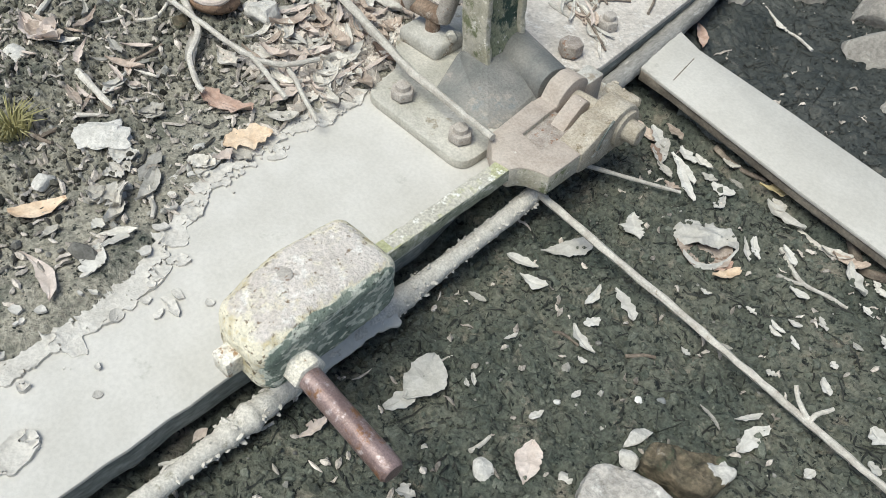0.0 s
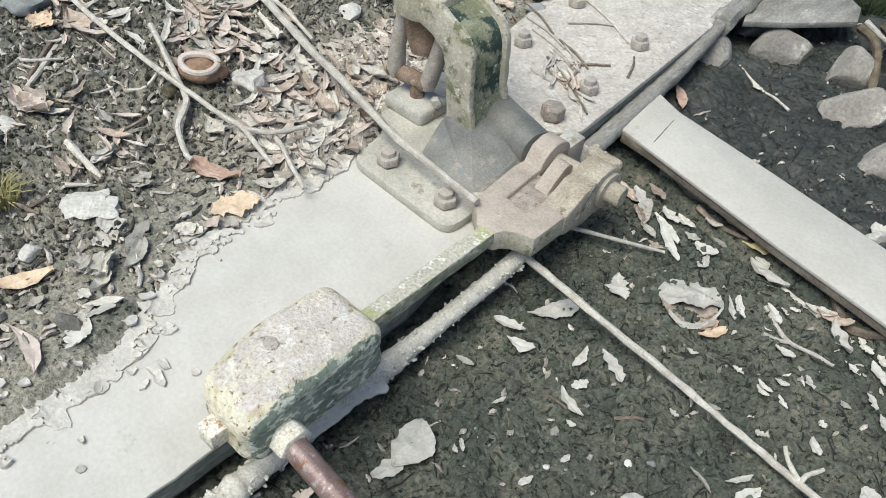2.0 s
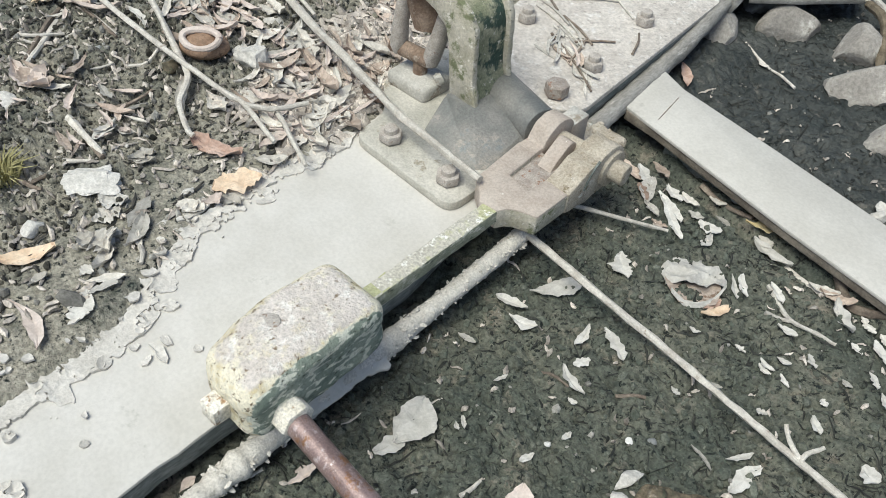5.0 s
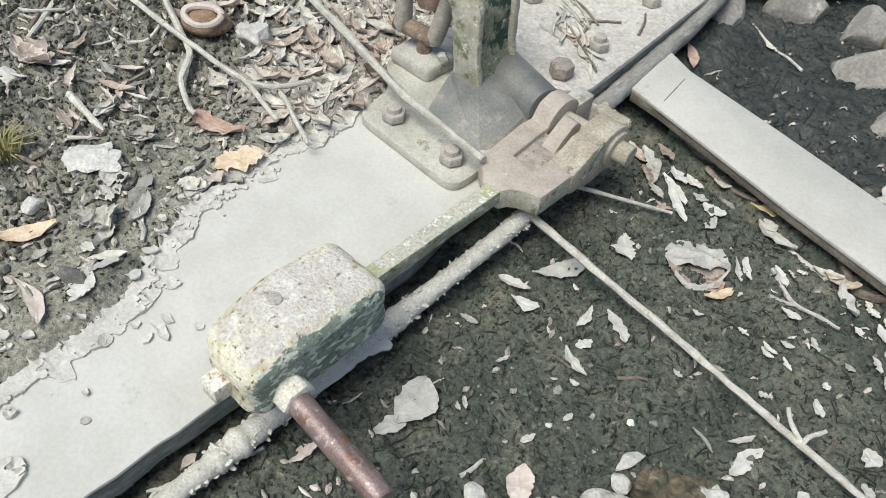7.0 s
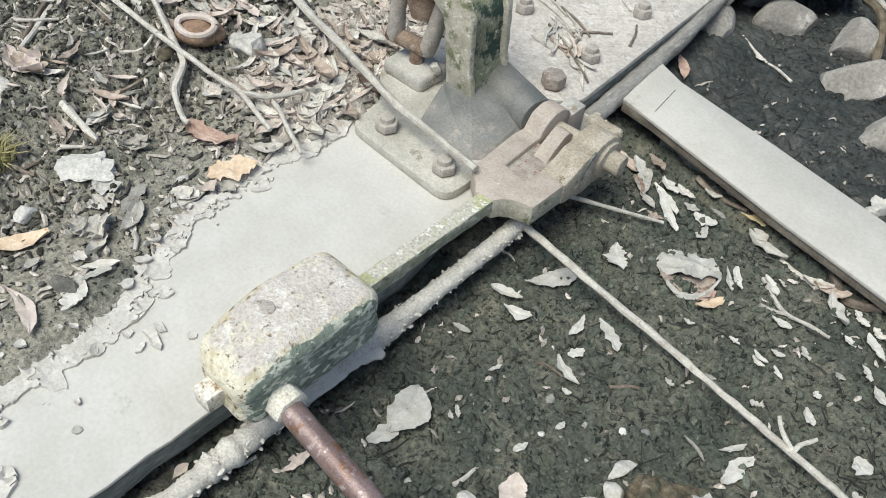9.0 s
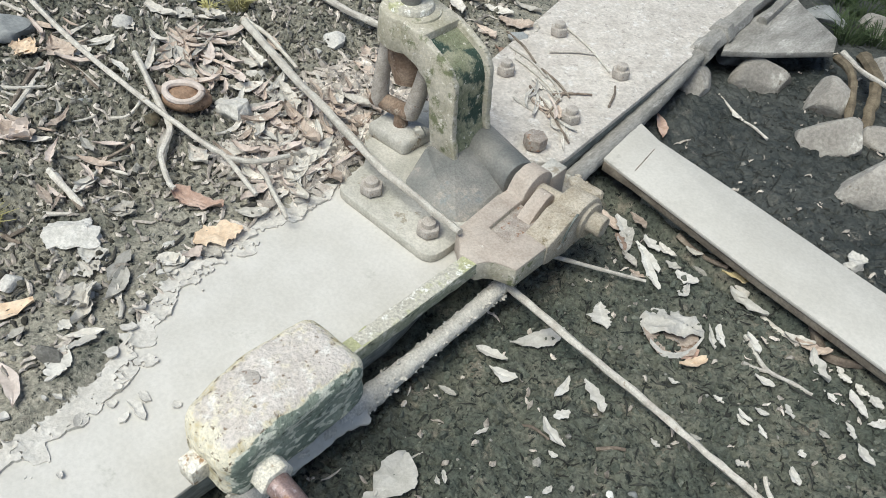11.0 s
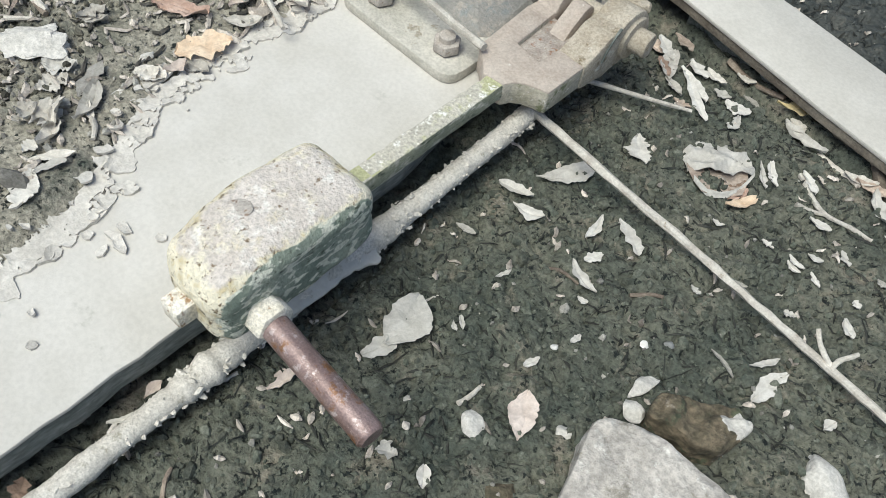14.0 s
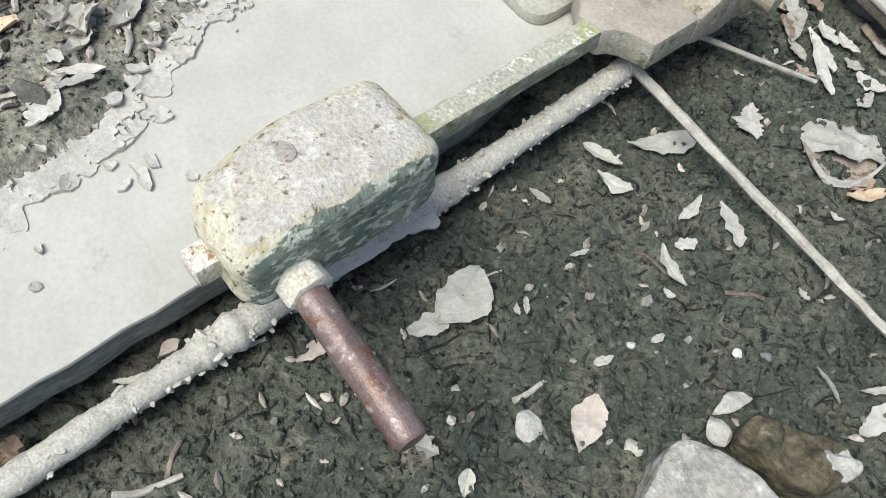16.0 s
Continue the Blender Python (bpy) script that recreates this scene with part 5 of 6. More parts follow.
leaf("orange", (-0.175, -0.080), (-0.149, -0.002), 0.050, 0.25, 27, 0.25, None)
leaf("red", (-0.300, -0.031), (-0.210, 0.004), 0.038, 0.5, 28, 0.25, None)


M_HUSK = surface("brown_husk", (0.22, 0.135, 0.085), (0.36, 0.245, 0.17), 40, 0.8, 0.5, 200, spot=(0.13, 0.08, 0.05), spot_scale=40, spot_at=0.6, grit=0.2)


def seed_pod():
    """Half of a dry brown husk with a pale rolled leaf in it."""
    c, turn = Vector((-0.480, 0.122)), radians(42)
    z = ground_z(c.x, c.y)
    t = thing("seed_husk", (c.x, c.y, z), "brown dry husk with a pale rolled leaf inside", "husk")
    bm = bmesh.new()
    lump(bm, (c.x, c.y, z + 0.018), (0.046, 0.037, 0.026), 0.12, 5, 4, turn, 1.2, 3, 0.8)
    part("husk", bm, M_HUSK, t)
    bm = bmesh.new()
    u, w = Vector((math.cos(turn), math.sin(turn))), Vector((-math.sin(turn), math.cos(turn)))
    ring = []
    for k in range(25):
        a = 2 * math.pi * k / 24
        p = c + u * 0.034 * math.cos(a) + w * 0.018 * math.sin(a) - w * 0.013
        ring.append((p.x, p.y, z + 0.039 + 0.009 * math.sin(a) + 0.002 * math.cos(2 * a)))
    sweep(bm, ring, 0.0066, 8, 0.001, 90)
    part("rolled_leaf", bm, LEAVES["pink"][0], t, "pale pinkish rolled leaf")


seed_pod()


def litter_pile(count, a, b, half, seed, kinds, size=0.07):
    """Long curled dry leaves heaped along a line."""
    rng = random.Random(seed)
    a, b = Vector(a), Vector(b)
    d = (b - a).normalized()
    for k in range(count):
        p = a.lerp(b, rng.random()) + Vector((-d.y, d.x)) * rng.gauss(0, half * 0.5)
        if p.x > edge_left(p.y) - 0.02:
            p.x = edge_left(p.y) - 0.02 - 0.05 * rng.random()
        way, ln = rng.gauss(math.atan2(d.y, d.x), 0.75), size * rng.uniform(0.45, 1.25)
        e = Vector((math.cos(way), math.sin(way))) * ln / 2
        q0, q1 = p - e, p + e
        z = max(ground_z(*(q0.lerp(q1, f))) for f in (0.2, 0.5, 0.8)) + 0.001 + 0.012 * rng.random()
        leaf(rng.choice(kinds), tuple(q0), tuple(q1), ln * rng.uniform(0.11, 0.26), rng.uniform(0.4, 1.0), 500 + seed * 100 + k, 0.22, z)


litter_pile(95, (-0.43, 0.30), (-0.165, 0.105), 0.095, 1, ("pale", "pink", "white", "tan", "pink", "pale"))
litter_pile(20, (-0.34, 0.36), (-0.23, 0.30), 0.08, 2, ("pale", "pink", "tan"))
litter_pile(42, (-0.70, 0.27), (-0.49, 0.20), 0.085, 3, ("pale", "pink", "pink", "tan"), 0.085)
litter_pile(24, (-0.62, -0.15), (-0.38, -0.13), 0.085, 4, ("pale", "pink", "grey", "tan"), 0.06)
litter_pile(14, (-0.90, 0.10), (-0.72, 0.02), 0.08, 5, ("pale", "pink", "tan"), 0.08)
leaf("orange", (-0.861, -0.014), (-0.799, -0.008), 0.044, 0.4, 31, 0.25, None)
leaf("tan", (-0.840, 0.046), (-0.734, 0.037), 0.050, 0.4, 32, 0.25, None)
leaf("tan", (-0.626, -0.163), (-0.549, -0.146), 0.046, 0.5, 33, 0.25, None)
leaf("white", (-0.395, -0.158), (-0.401, -0.109), 0.016, 0.2, 34, 0.25, None)
leaf("white", (-0.394, -0.113), (-0.371, -0.100), 0.014, 0.2, 35, 0.25, None)
leaf("pale", (-0.375, 0.052), (-0.316, 0.049), 0.035, 0.5, 36, 0.25, None)
leaf("tan", (-0.724, 0.243), (-0.604, 0.210), 0.032, 0.7, 37, 0.25, None)
leaf("pale", (-0.646, 0.211), (-0.516, 0.168), 0.033, 0.7, 38, 0.25, None)
leaf("pale", (-0.563, 0.208), (-0.488, 0.249), 0.027, 0.8, 39, 0.25, None)
leaf("tan", (-0.577, 0.191), (-0.486, 0.220), 0.021, 0.8, 40, 0.25, None)
leaf("pale", (-0.619, 0.141), (-0.653, 0.202), 0.019, 0.6, 41, 0.25, None)
leaf("tan", (-0.571, 0.135), (-0.504, 0.167), 0.026, 0.6, 42, 0.25, None)
leaf("pale", (-0.604, 0.112), (-0.674, 0.177), 0.016, 0.6, 43, 0.25, None)
leaf("pale", (-0.643, 0.250), (-0.591, 0.276), 0.028, 0.5, 44, 0.25, None)
leaf("tan", (-0.634, 0.157), (-0.577, 0.191), 0.022, 0.8, 45, 0.25, None)
leaf("pale", (-0.422, 0.295), (-0.325, 0.258), 0.028, 0.8, 46, 0.25, None)
leaf("tan", (-0.353, 0.254), (-0.222, 0.225), 0.025, 0.9, 47, 0.25, None)
leaf("pale", (-0.236, 0.184), (-0.159, 0.197), 0.051, 0.6, 48, 0.25, None)
leaf("pale", (-0.269, 0.225), (-0.208, 0.254), 0.036, 0.7, 49, 0.25, None)
leaf("tan", (-0.197, 0.203), (-0.122, 0.190), 0.027, 0.6, 50, 0.25, None)
leaf("pale", (-0.212, 0.138), (-0.127, 0.117), 0.022, 0.7, 51, 0.25, None)
leaf("pale", (-0.293, 0.158), (-0.276, 0.217), 0.028, 0.7, 52, 0.25, None)
leaf("pale", (-0.165, 0.075), (-0.175, 0.132), 0.019, 0.6, 53, 0.25, None)
leaf("pale", (-0.356, 0.099), (-0.296, 0.116), 0.040, 0.5, 54, 0.25, None)
leaf("pale", (-0.261, 0.048), (-0.257, 0.111), 0.034, 0.5, 55, 0.25, None)
leaf("pale", (-0.191, 0.014), (-0.154, 0.055), 0.026, 0.5, 56, 0.25, None)
leaf("pale", (-0.334, 0.382), (-0.268, 0.382), 0.023, 0.8, 57, 0.25, None)
leaf("tan", (-0.255, 0.325), (-0.240, 0.371), 0.027, 0.7, 58, 0.25, None)
leaf("tan", (-0.297, 0.305), (-0.214, 0.309), 0.025, 0.9, 59, 0.25, None)
leaf("brown", (-0.221, 0.280), (-0.155, 0.276), 0.024, 0.7, 60, 0.25, None)
leaf("pale", (-0.548, 0.294), (-0.494, 0.324), 0.027, 0.6, 61, 0.25, None)
leaf("pale", (-0.580, 0.325), (-0.476, 0.295), 0.022, 0.7, 62, 0.25, None)
leaf("tan", (-0.584, 0.395), (-0.513, 0.371), 0.023, 0.6, 63, 0.25, None)
leaf("pale", (-0.478, 0.214), (-0.443, 0.270), 0.034, 0.5, 64, 0.25, None)
leaf("pale", (-0.758, 0.338), (-0.689, 0.362), 0.033, 0.5, 65, 0.25, None)
leaf("pale", (-0.795, 0.312), (-0.731, 0.311), 0.036, 0.4, 66, 0.25, None)
leaf("pale", (-0.798, 0.097), (-0.782, 0.152), 0.023, 0.6, 67, 0.25, None)
leaf("white", (-0.690, 0.090), (-0.607, 0.077), 0.014, 0.4, 68, 0.25, None)
leaf("pale", (-0.848, 0.267), (-0.759, 0.288), 0.027, 0.5, 69, 0.25, None)
leaf("pale", (-1.002, 0.180), (-1.031, 0.231), 0.035, 0.4, 70, 0.25, None)
leaf("pale", (-0.916, 0.311), (-0.866, 0.330), 0.047, 0.3, 71, 0.25, None)
leaf("pale", (-0.627, 0.543), (-0.666, 0.628), 0.030, 0.5, 72, 0.25, None)
leaf("pale", (-0.322, -0.140), (-0.310, -0.096), 0.024, 0.5, 73, 0.25, None)
leaf("pale", (-0.325, -0.133), (-0.292, -0.107), 0.022, 0.6, 74, 0.25, None)
leaf("white", (-0.272, -0.222), (-0.240, -0.188), 0.036, 0.3, 75, 0.25, None)
leaf("pale", (-0.186, -0.139), (-0.147, -0.115), 0.027, 0.4, 76, 0.25, None)
leaf("pale", (-0.161, -0.074), (-0.125, -0.063), 0.023, 0.5, 77, 0.25, None)
leaf("grey", (-0.187, -0.220), (-0.223, -0.160), 0.024, 0.5, 78, 0.25, None)
leaf("pale", (-0.174, -0.214), (-0.134, -0.229), 0.010, 0.4, 79, 0.25, None)
leaf("orange", (-0.253, -0.391), (-0.220, -0.318), 0.030, 0.5, 80, 0.25, None)
leaf("white", (-0.114, -0.327), (-0.078, -0.367), 0.034, 0.4, 81, 0.25, None)
leaf("pale", (-0.214, -0.289), (-0.156, -0.269), 0.045, 0.8, 82, 0.5, None)
leaf("pink", (-0.169, -0.414), (-0.065, -0.426), 0.022, 0.4, 83, 0.25, None)
leaf("pale", (-0.131, -0.326), (-0.103, -0.274), 0.015, 0.4, 84, 0.25, None)
leaf("pale", (-0.458, 0.991), (-0.369, 0.982), 0.040, 0.6, 85, 0.25, None)
leaf("pale", (-0.389, 0.887), (-0.318, 0.908), 0.034, 0.6, 86, 0.25, None)
leaf("tan", (-0.330, 0.870), (-0.253, 0.902), 0.040, 0.6, 87, 0.25, None)
leaf("pale", (-0.249, 0.824), (-0.253, 0.924), 0.029, 0.6, 88, 0.25, None)
leaf("tan", (-0.502, 0.910), (-0.389, 0.887), 0.032, 0.7, 89, 0.25, None)
leaf("pale", (-0.375, 1.047), (-0.328, 1.117), 0.030, 0.6, 90, 0.25, None)
leaf("brown", (-0.266, 0.783), (-0.205, 0.779), 0.029, 0.5, 91, 0.25, None)
leaf("tan", (-0.435, 0.539), (-0.362, 0.517), 0.031, 0.6, 92, 0.25, None)
leaf("tan", (-0.399, 0.473), (-0.325, 0.475), 0.027, 0.7, 93, 0.25, None)
leaf("pale", (-0.488, 0.854), (-0.386, 0.801), 0.029, 0.6, 94, 0.25, None)
leaf("tan", (-0.347, 0.807), (-0.275, 0.793), 0.027, 0.7, 95, 0.25, None)
leaf("pale", (-0.350, 0.959), (-0.283, 0.974), 0.022, 0.7, 96, 0.25, None)
stone("pale", (-0.403, 0.182), (0.045, 0.042, 0.029), 0.85, 97, 0.3, 0.3)
stone("pale", (-0.314, -0.212), (0.048, 0.046, 0.016), 0.84, 98, 0.5, 0.35)
stone("pale", (-0.486, 0.499), (0.028, 0.035, 0.020), 0.88, 99, 0.22, 0.3)
stone("grey", (-0.929, 0.002), (0.051, 0.057, 0.036), 0.89, 100, 0.22, 0.4)
stone("pale", (-0.453, 0.176), (0.013, 0.018, 0.009), 0.85, 101, 0.22, 0.3)
stone("pale", (-0.817, 0.193), (0.028, 0.027, 0.019), 0.89, 102, 0.22, 0.4)
stone("pale", (-0.499, 0.292), (0.028, 0.015, 0.010), 0.87, 103, 0.22, 0.4)
stone("brown", (-0.486, 0.049), (0.018, 0.020, 0.013), 0.86, 104, 0.22, 0.3)
stone("grey", (-0.257, 0.855), (0.030, 0.028, 0.019), 0.89, 105, 0.22, 0.3)
stone("pale", (-0.352, -0.123), (0.005, 0.006, 0.004), 0.84, 106, 0.22, 0.3)
stone("pale", (-0.283, -0.322), (0.019, 0.023, 0.013), 0.82, 107, 0.22, 0.5)
stone("pale", (-0.330, 0.155), (0.014, 0.009, 0.006), 0.86, 108, 0.22, 0.4)
stone("pale", (-0.483, 0.444), (0.013, 0.012, 0.008), 0.87, 109, 0.22, 0.4)
stone("pale", (-0.199, -0.106), (0.012, 0.009, 0.006), 0.84, 110, 0.22, 0.4)
stone("grey", (-0.613, -0.020), (0.008, 0.009, 0.006), 0.86, 111, 0.22, 0.4)
stone("pale", (-0.380, 0.194), (0.011, 0.011, 0.008), 0.88, 112, 0.22, 0.3)
stone("pale", (-0.574, 0.698), (0.021, 0.020, 0.014), 0.91, 113, 0.22, 0.3)
stone("pale", (-0.580, -0.221), (0.028, 0.029, 0.020), 0.89, 114, 0.22, 0.4)
leaf("pale", (-0.095, 0.680), (-0.062, 0.673), 0.009, 0.6, 115, 0.25, 0.014)
leaf("white", (0.002, 0.634), (0.039, 0.617), 0.006, 0.7, 116, 0.25, 0.015)
leaf("pale", (-0.118, 0.725), (-0.077, 0.707), 0.008, 0.3, 117, 0.25, 0.016)
leaf("pale", (-0.009, 0.664), (0.038, 0.652), 0.006, 0.3, 118, 0.25, 0.016)
leaf("pale", (-0.066, 0.700), (-0.032, 0.654), 0.009, 0.5, 119, 0.25, 0.017)
leaf("pale", (-0.078, 0.664), (-0.048, 0.664), 0.011, 0.5, 120, 0.25, 0.018)
leaf("tan", (-0.014, 0.680), (0.016, 0.644), 0.012, 0.4, 121, 0.25, 0.019)
leaf("pink", (-0.052, 0.693), (0.013, 0.632), 0.007, 0.6, 122, 0.25, 0.02)
leaf("pink", (-0.050, 0.668), (0.012, 0.659), 0.008, 0.3, 123, 0.25, 0.014)
leaf("pale", (0.032, 0.642), (0.084, 0.569), 0.006, 0.4, 124, 0.25, 0.015)
leaf("white", (-0.066, 0.677), (-0.025, 0.607), 0.007, 0.7, 125, 0.25, 0.016)
leaf("tan", (-0.069, 0.665), (-0.018, 0.654), 0.008, 0.4, 126, 0.25, 0.017)
leaf("white", (0.002, 0.647), (0.062, 0.643), 0.009, 0.3, 127, 0.25, 0.018)
leaf("white", (-0.090, 0.702), (-0.055, 0.630), 0.009, 0.4, 128, 0.25, 0.018)
leaf("white", (-0.105, 0.727), (-0.069, 0.650), 0.008, 0.4, 129, 0.25, 0.019)
leaf("tan", (-0.067, 0.661), (-0.002, 0.637), 0.012, 0.4, 130, 0.25, 0.014)
leaf("white", (0.240, 0.149), (0.293, 0.164), 0.018, 0.4, 131, 0.25, None)
leaf("white", (0.281, 0.133), (0.327, 0.147), 0.023, 0.15, 132, 0.25, None)
leaf("white", (0.272, 0.196), (0.318, 0.285), 0.034, 0.1, 133, 0.2, None)
leaf("white", (0.389, 0.159), (0.382, 0.207), 0.013, 0.4, 134, 0.25, None)
leaf("white", (0.402, 0.221), (0.458, 0.191), 0.020, 0.4, 135, 0.25, None)
leaf("white", (0.411, 0.129), (0.422, 0.155), 0.015, 0.3, 136, 0.25, None)
leaf("white", (0.400, 0.117), (0.454, 0.098), 0.015, 0.5, 137, 0.25, None)
leaf("white", (0.440, 0.077), (0.455, 0.079), 0.008, 0.2, 138, 0.25, None)
leaf("white", (0.345, 0.024), (0.353, 0.047), 0.007, 0.2, 139, 0.25, None)
leaf("white", (0.353, -0.065), (0.366, -0.073), 0.007, 0.2, 140, 0.25, None)
leaf("white", (0.354, -0.053), (0.370, -0.066), 0.007, 0.2, 141, 0.25, None)
leaf("white", (0.476, 0.016), (0.478, 0.034), 0.009, 0.2, 142, 0.25, None)
leaf("white", (0.455, -0.049), (0.462, -0.026), 0.010, 0.3, 143, 0.25, None)
leaf("pink", (0.512, -0.128), (0.481, -0.072), 0.035, 0.25, 144, 0.12, None)
leaf("grey", (0.247, 0.054), (0.278, 0.060), 0.011, 0.3, 145, 0.25, None)
leaf("white", (0.318, -0.150), (0.298, -0.068), 0.058, 0.1, 151, 0.12, None)
leaf("white", (0.308, -0.179), (0.322, -0.128), 0.024, 0.1, 146, 0.15, None)
leaf("pink", (0.268, -0.290), (0.271, -0.247), 0.013, 0.5, 147, 0.25, None)
leaf("white", (0.680, 0.120), (0.694, 0.186), 0.020, 0.4, 148, 0.4, None)
leaf("white", (0.652, 0.158), (0.676, 0.194), 0.009, 0.3, 149, 0.25, None)
leaf("white", (0.793, 0.286), (0.820, 0.277), 0.030, 0.4, 150, 0.25, None)
leaf("white", (0.620, 0.371), (0.642, 0.375), 0.010, 0.3, 151, 0.25, None)
leaf("white", (0.605, 0.345), (0.628, 0.339), 0.010, 0.3, 152, 0.25, None)
leaf("white", (0.709, 0.307), (0.729, 0.292), 0.014, 0.3, 153, 0.25, None)
leaf("white", (0.703, 0.356), (0.715, 0.349), 0.012, 0.2, 154, 0.25, None)
leaf("grey", (0.606, 0.144), (0.647, 0.130), 0.007, 0.3, 155, 0.25, None)
leaf("white", (0.814, 0.241), (0.834, 0.232), 0.014, 0.3, 156, 0.25, None)
leaf("white", (0.763, 0.153), (0.769, 0.173), 0.015, 0.3, 157, 0.25, None)
leaf("white", (0.406, -0.250), (0.429, -0.237), 0.016, 0.5, 158, 0.25, None)
leaf("yellow", (0.437, 0.602), (0.494, 0.632), 0.026, 0.5, 159, 0.25, None)
leaf("white", (0.464, 0.590), (0.545, 0.577), 0.024, 0.5, 160, 0.25, None)
leaf("white", (0.378, 0.538), (0.421, 0.544), 0.026, 0.4, 161, 0.25, None)
leaf("white", (0.414, 0.487), (0.412, 0.524), 0.016, 0.4, 162, 0.25, None)
leaf("pale", (0.258, 0.574), (0.289, 0.507), 0.029, 0.5, 163, 0.25, None)
leaf("white", (0.286, 0.547), (0.359, 0.508), 0.019, 0.5, 164, 0.25, None)
leaf("tan", (0.188, 0.582), (0.249, 0.564), 0.022, 0.5, 165, 0.25, None)
leaf("white", (0.307, 0.537), (0.382, 0.472), 0.016, 0.5, 166, 0.25, None)
leaf("white", (0.325, 0.374), (0.368, 0.333), 0.032, 0.4, 167, 0.32, None)
leaf("white", (0.483, 0.475), (0.517, 0.432), 0.013, 0.4, 168, 0.25, None)
leaf("white", (0.496, 0.483), (0.527, 0.445), 0.013, 0.4, 169, 0.25, None)
leaf("orange", (0.491, 0.363), (0.517, 0.406), 0.017, 0.7, 170, 0.25, None)
leaf("red", (0.488, 0.376), (0.499, 0.413), 0.015, 0.7, 171, 0.25, None)
leaf("white", (0.539, 0.503), (0.575, 0.475), 0.016, 0.4, 172, 0.25, None)
leaf("white", (0.634, 0.545), (0.683, 0.497), 0.023, 0.6, 173, 0.5, None)
leaf("white", (0.590, 0.425), (0.624, 0.425), 0.015, 0.4, 174, 0.25, None)
leaf("white", (0.602, 0.352), (0.629, 0.346), 0.010, 0.4, 175, 0.25, None)
leaf("white", (0.714, 0.513), (0.755, 0.479), 0.016, 0.5, 176, 0.25, None)
leaf("pale", (0.584, 0.554), (0.633, 0.570), 0.018, 0.5, 177, 0.25, None)
leaf("tan", (0.603, 0.557), (0.661, 0.573), 0.021, 0.6, 178, 0.25, None)
leaf("white", (0.763, 0.423), (0.796, 0.403), 0.017, 0.4, 179, 0.25, None)
leaf("white", (0.707, 0.314), (0.728, 0.297), 0.014, 0.4, 180, 0.25, None)
leaf("white", (0.760, 0.477), (0.779, 0.504), 0.015, 0.4, 181, 0.25, None)
leaf("pale", (0.468, 0.604), (0.499, 0.587), 0.024, 0.4, 182, 0.25, None)
leaf("red", (0.145, 0.874), (0.090, 0.942), 0.024, 0.6, 183, 0.25, None)
leaf("white", (0.585, 0.827), (0.619, 0.840), 0.032, 0.3, 184, 0.25, None)
leaf("pale", (0.190, 1.118), (0.222, 1.100), 0.018, 0.4, 185, 0.25, None)
leaf("pink", (0.186, -0.396), (0.182, -0.369), 0.014, 0.5, 186, 0.25, -0.06)
leaf("pale", (0.159, -0.475), (0.159, -0.438), 0.013, 0.6, 187, 0.25, -0.06)
leaf("white", (0.181, -0.441), (0.199, -0.407), 0.009, 0.2, 188, 0.25, -0.06)
leaf("brown", (0.192, -0.557), (0.176, -0.534), 0.021, 0.4, 189, 0.25, -0.06)
leaf("white", (0.474, -0.243), (0.457, -0.222), 0.017, 0.4, 190, 0.25, None)
leaf("white", (0.406, -0.248), (0.412, -0.228), 0.009, 0.5, 191, 0.25, None)
leaf("pink", (0.258, -0.272), (0.270, -0.254), 0.010, 0.4, 192, 0.25, None)
stone("white", (0.542, 0.086), (0.007, 0.006, 0.004), 0.81, 193, 0.22, 0.3)
stone("grey", (0.563, 0.113), (0.009, 0.009, 0.006), 0.84, 194, 0.22, 0.4)
stone("white", (0.463, 0.004), (0.006, 0.005, 0.004), 0.81, 195, 0.22, 0.3)
stone("pale", (0.462, -0.151), (0.017, 0.019, 0.012), 0.86, 196, 0.22, 0.3)
stone("pale", (0.542, -0.076), (0.013, 0.010, 0.007), 0.86, 197, 0.22, 0.3)
stone("pale", (0.575, 0.039), (0.029, 0.012, 0.008), 1.31, 198, 0.25, 0.2)
stone("pale", (0.583, 0.002), (0.016, 0.018, 0.011), 0.82, 199, 0.22, 0.2)
stone("pale", (0.800, 0.088), (0.027, 0.044, 0.020), 0.82, 200, 0.22, 0.4)
stone("brown", (0.539, -0.181), (0.024, 0.025, 0.017), 0.87, 201, 0.22, 0.6)
stone("river", (0.412, 1.172), (0.094, 0.066, 0.050), 0.87, 202, 0.12, 0.3)
stone("river", (0.334, 1.312), (0.064, 0.062, 0.047), 0.86, 203, 0.12, 0.3)
stone("river", (0.168, 1.300), (0.086, 0.062, 0.048), 0.88, 204, 0.12, 0.35)
stone("river", (0.080, 1.128), (0.046, 0.046, 0.036), 0.88, 205, 0.08, 0.3)
stone("river", (0.560, 1.085), (0.115, 0.075, 0.050), 0.84, 206, 0.12, 0.3)
stone("river", (0.490, 1.262), (0.062, 0.056, 0.044), 0.85, 207, 0.12, 0.3)
stone("grey", (0.070, 1.332), (0.047, 0.047, 0.033), 0.88, 208, 0.12, 0.3)
stone("river", (0.371, 1.573), (0.041, 0.040, 0.028), 0.89, 209, 0.22, 0.3)
stone("grey", (0.155, 1.732), (0.080, 0.075, 0.052), 0.89, 210, 0.22, 0.4)
stone("river", (0.279, 1.785), (0.063, 0.054, 0.038), 0.88, 211, 0.22, 0.3)
stone("pale", (0.606, 0.809), (0.024, 0.017, 0.012), 0.85, 212, 0.22, 0.3)
